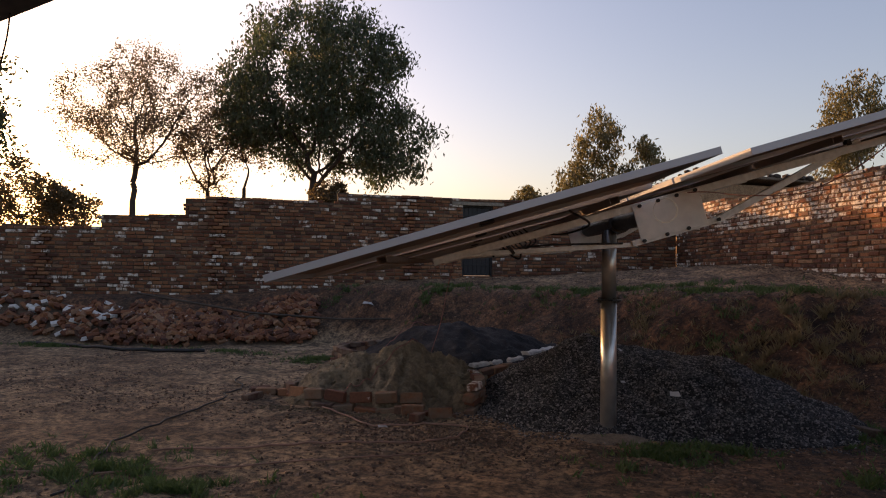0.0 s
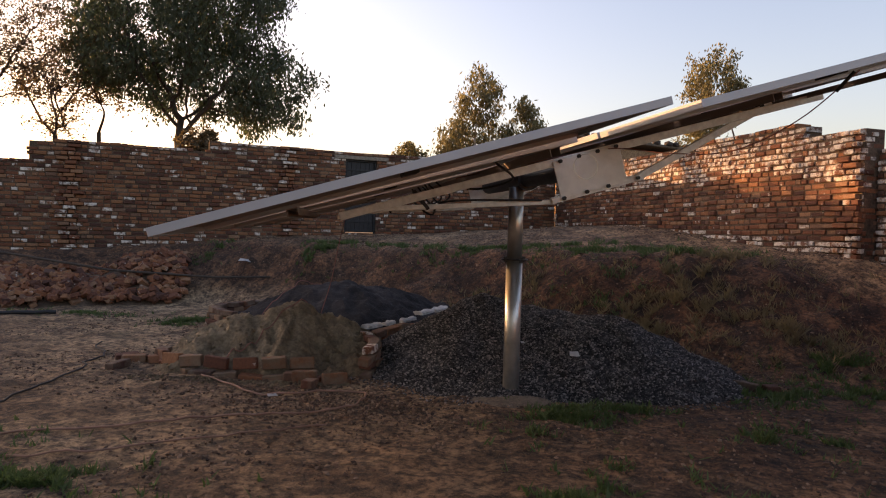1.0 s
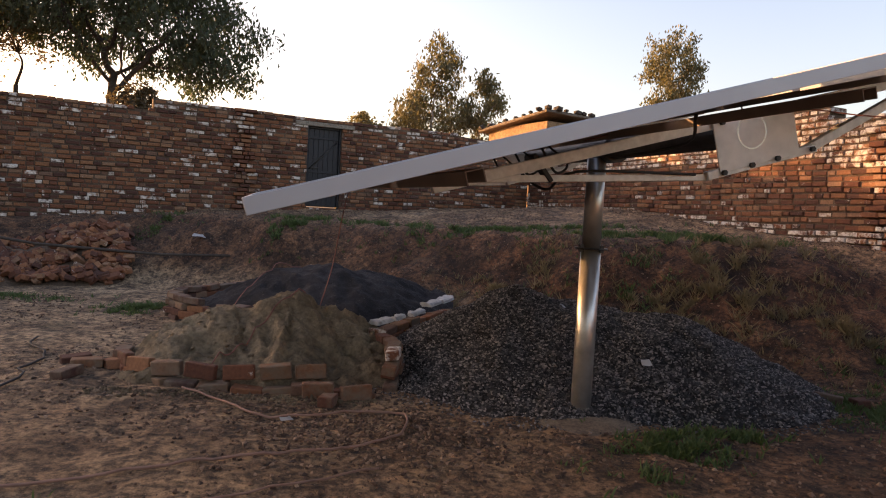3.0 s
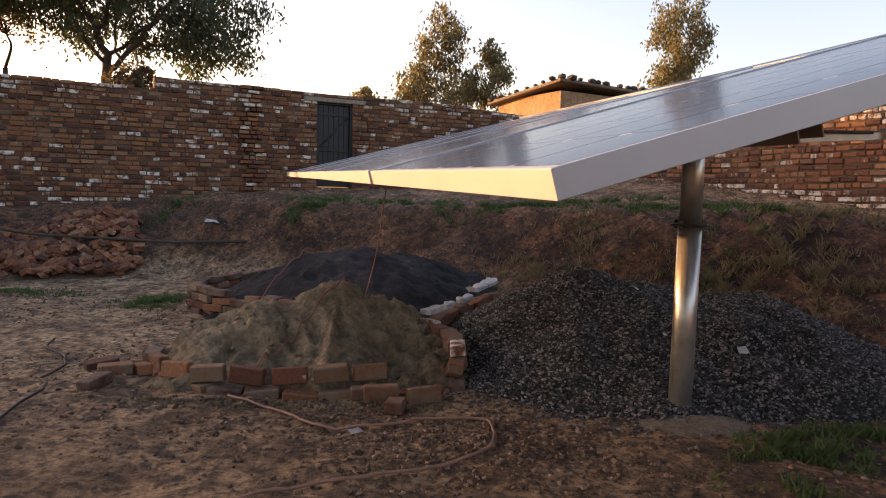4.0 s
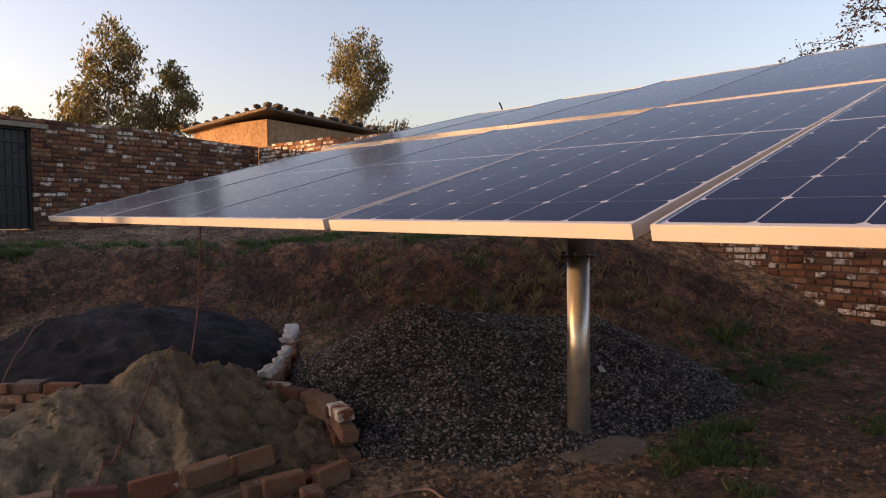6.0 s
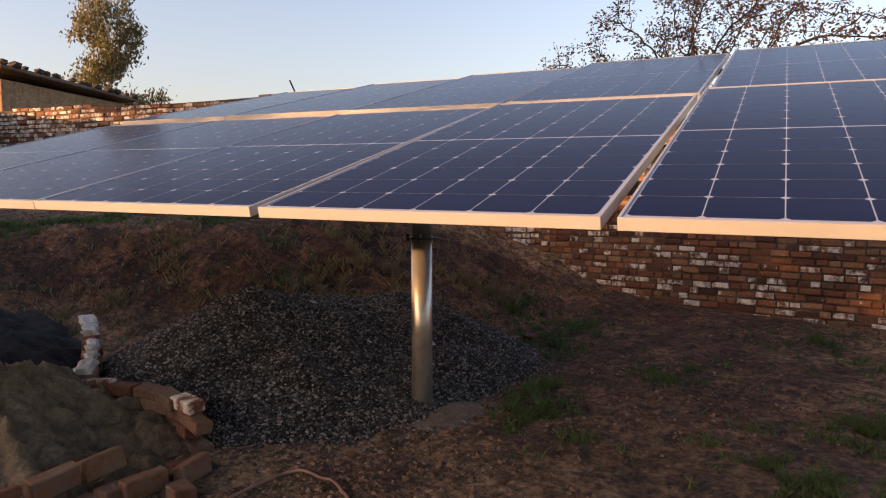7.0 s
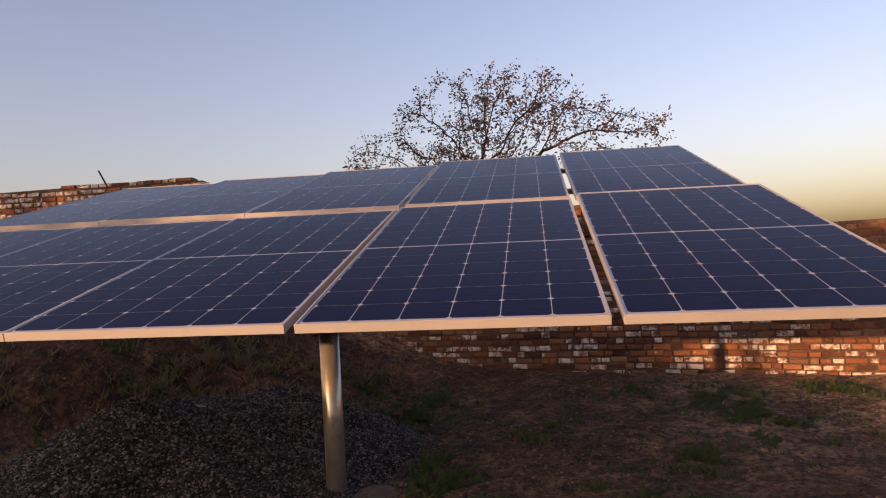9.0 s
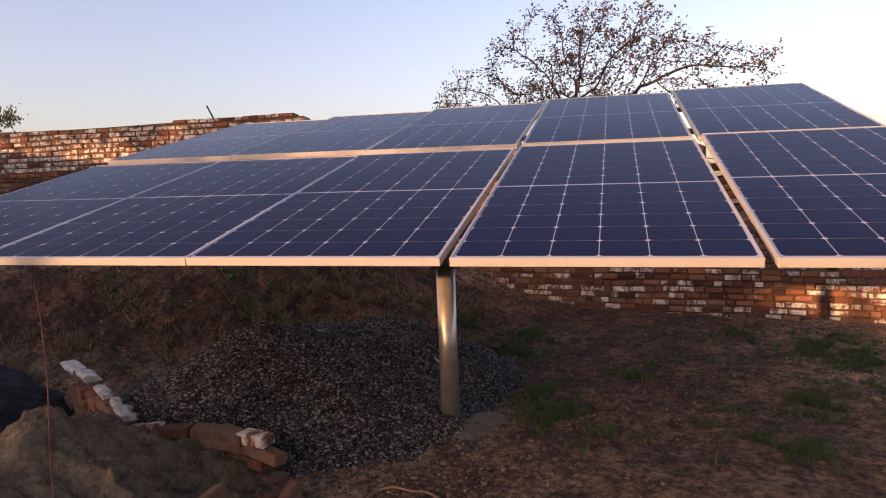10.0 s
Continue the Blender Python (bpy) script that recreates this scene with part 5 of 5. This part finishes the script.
grown_tree("eucalyptus", "tall narrow eucalyptus beyond the brick wall", (10.7, 29.9, 0.6), (10.7, 29.9, 4.3), [((10.5, 29.9, 8.1), (1.35, 1.2, 1.75)), ((10.3, 29.9, 6.1), (1.5, 1.2, 1.5)), ((12.0, 29.9, 5.4), (0.8, 0.7, 0.8))], 260, M_LEAF_EUC, M_PALEBARK, 9000, 0.066, 43, 0.22, 0.01, 0.7, 2.5, 0.16, -0.12)
tree("shrub", "small shrub top showing over the wall", (-2.4, 26.3, 0.6), (-2.4, 26.3, 2.6), (-2.4, 26.3, 4.3), (0.5, 0.5, 0.8), 7, M_LEAF_EUC, M_BARK, 1600, 0.08, 44, 0.06, 0.3, 0.45, 7, 2.0)
tree("dry_bush", "small dry brown bush behind the wall by the trunk", (-7.3, 18.2, 0.9), (-7.3, 18.2, 2.6), (-7.3, 18.2, 3.5), (0.5, 0.5, 0.45), 8, M_LEAF_THORN, M_BARK, 2200, 0.06, 46, 0.05, 0.1, 0.35, 8, 2.0)
grown_tree("russet_tree", "sparse spreading tree with russet leaves beyond the low wall", (10.9, 6.9, 0.2), (10.7, 7.1, 2.7), [((10.8, 7.0, 4.6), (1.3, 2.2, 1.35)), ((10.8, 4.9, 4.05), (1.2, 1.9, 0.85)), ((10.8, 8.9, 4.05), (1.2, 1.6, 0.85))], 950, M_LEAF_DRY, M_BARK, 10000, 0.036, 45, 0.12, 0.0055, 0.15, 1.9, 0.07, -0.1)

# ---------------------------------------------------------------- shed beyond the wall
shed = thing("shed", "small mud-brick shed with a stone-weighted flat roof", "shed", (3.22, 19.6, 0.6))
_ex, _ey = Vector((3.38, 1.8, 0)).normalized(), Vector((-1.33, 2.4, 0)).normalized()
_ey = Vector((-_ex.y, _ex.x, 0))
_sm = frame_matrix((0, 0, 0), _ex, _ey, Vector((0, 0, 1)))
M_MUD = earth("mud_brick", (0.30, 0.19, 0.11), (0.36, 0.24, 0.14), (0.42, 0.28, 0.17), 2.0)
part("shed_wall", box_bm(4.2, 2.9, 3.50, 0.02, _sm @ pose(2.1, 1.45, 1.75)), M_MUD, shed)
part("shed_roof", box_bm(4.7, 3.4, 0.09, 0.02, _sm @ pose(2.1, 1.45, 3.53, -5.5, 1.2, 0)), M_FOOTING, shed, "low earth and stone slab roof")
_rr = random.Random(5)
for _k in range(22):
    _x, _y = (-0.2 + 4.5 * _k / 13, -0.18) if _k < 14 else (-0.18, 0.1 + 2.9 * (_k - 14) / 7)
    _bm = bmesh.new()
    bmesh.ops.create_icosphere(_bm, subdivisions=1, radius=0.07 + 0.07 * _rr.random())
    _bm.transform(_sm @ pose(_x + _rr.uniform(-.1, .1), _y, 3.62 - 0.021 * (_x - 2.1) - 0.096 * (_y - 1.45), 0, 0, _rr.uniform(0, 90)) @ Matrix.Diagonal((1.5, 1, 0.75, 1)))
    part("roof_stone", _bm, M_BARK, shed)
tagged(tube("wall_stick", [bp_ + bx_ * 6.9 + Vector((0, 0, 3.15)), bp_ + bx_ * 6.75 + Vector((0.02, 0, 3.42))], 0.014, M_BARK), "short stick standing on the wall top", "stick")

# ---------------------------------------------------------------- porch behind the camera
porch = thing("porch_roof", "dark tin porch roof on two posts", "roof", (0.0, -1.0, 0.0))
_e0, _e1 = Vector((-5.0, 2.76, 2.555)), Vector((-0.9, 1.366, 2.555))
_ed = (_e1 - _e0).normalized()
_en = Vector((-_ed.y, _ed.x, 0)) * -1
_c = (_e0 + _e1) / 2 + _en * 1.3 + Vector((0, 1.0, 0.05))
part("roof_sheet", box_bm((_e1 - _e0).length, 2.6, 0.06, 0.01, frame_matrix(_c, _ed, _en, Vector((0, 0, 1)))), M_DARKSTEEL, porch)
for _q in (_e0 + _en * 2.2, _e1 + _en * 2.2):
    part("porch_post", box_bm(0.1, 0.1, 2.7, 0.01, pose(_q.x, _q.y + 1.0, 1.30)), M_BARK, porch)
_h = Vector((-1.71, 1.58, 2.56))
pendant = thing("pendant_lamp", "bare black lamp holder hanging on a thin cord", "lamp", _h)
tube("cord", curve_points([(0, 0, 0), (-0.015, 0, -0.12), (-0.05, -0.01, -0.30)]), 0.004, M_RUBBER, pendant)
tube("lamp_holder", [(-0.05, -0.01, -0.29), (-0.06, -0.01, -0.33), (-0.075, -0.012, -0.44)], [0.012, 0.02, 0.014], M_RUBBER, pendant, sides=10)

# ---------------------------------------------------------------- wall bricks, one by one
for _wall, _w, _m in PIECES:
    _o = new("brick", UNIT[_w])
    _o.parent = _wall
    _o.matrix_basis = _m
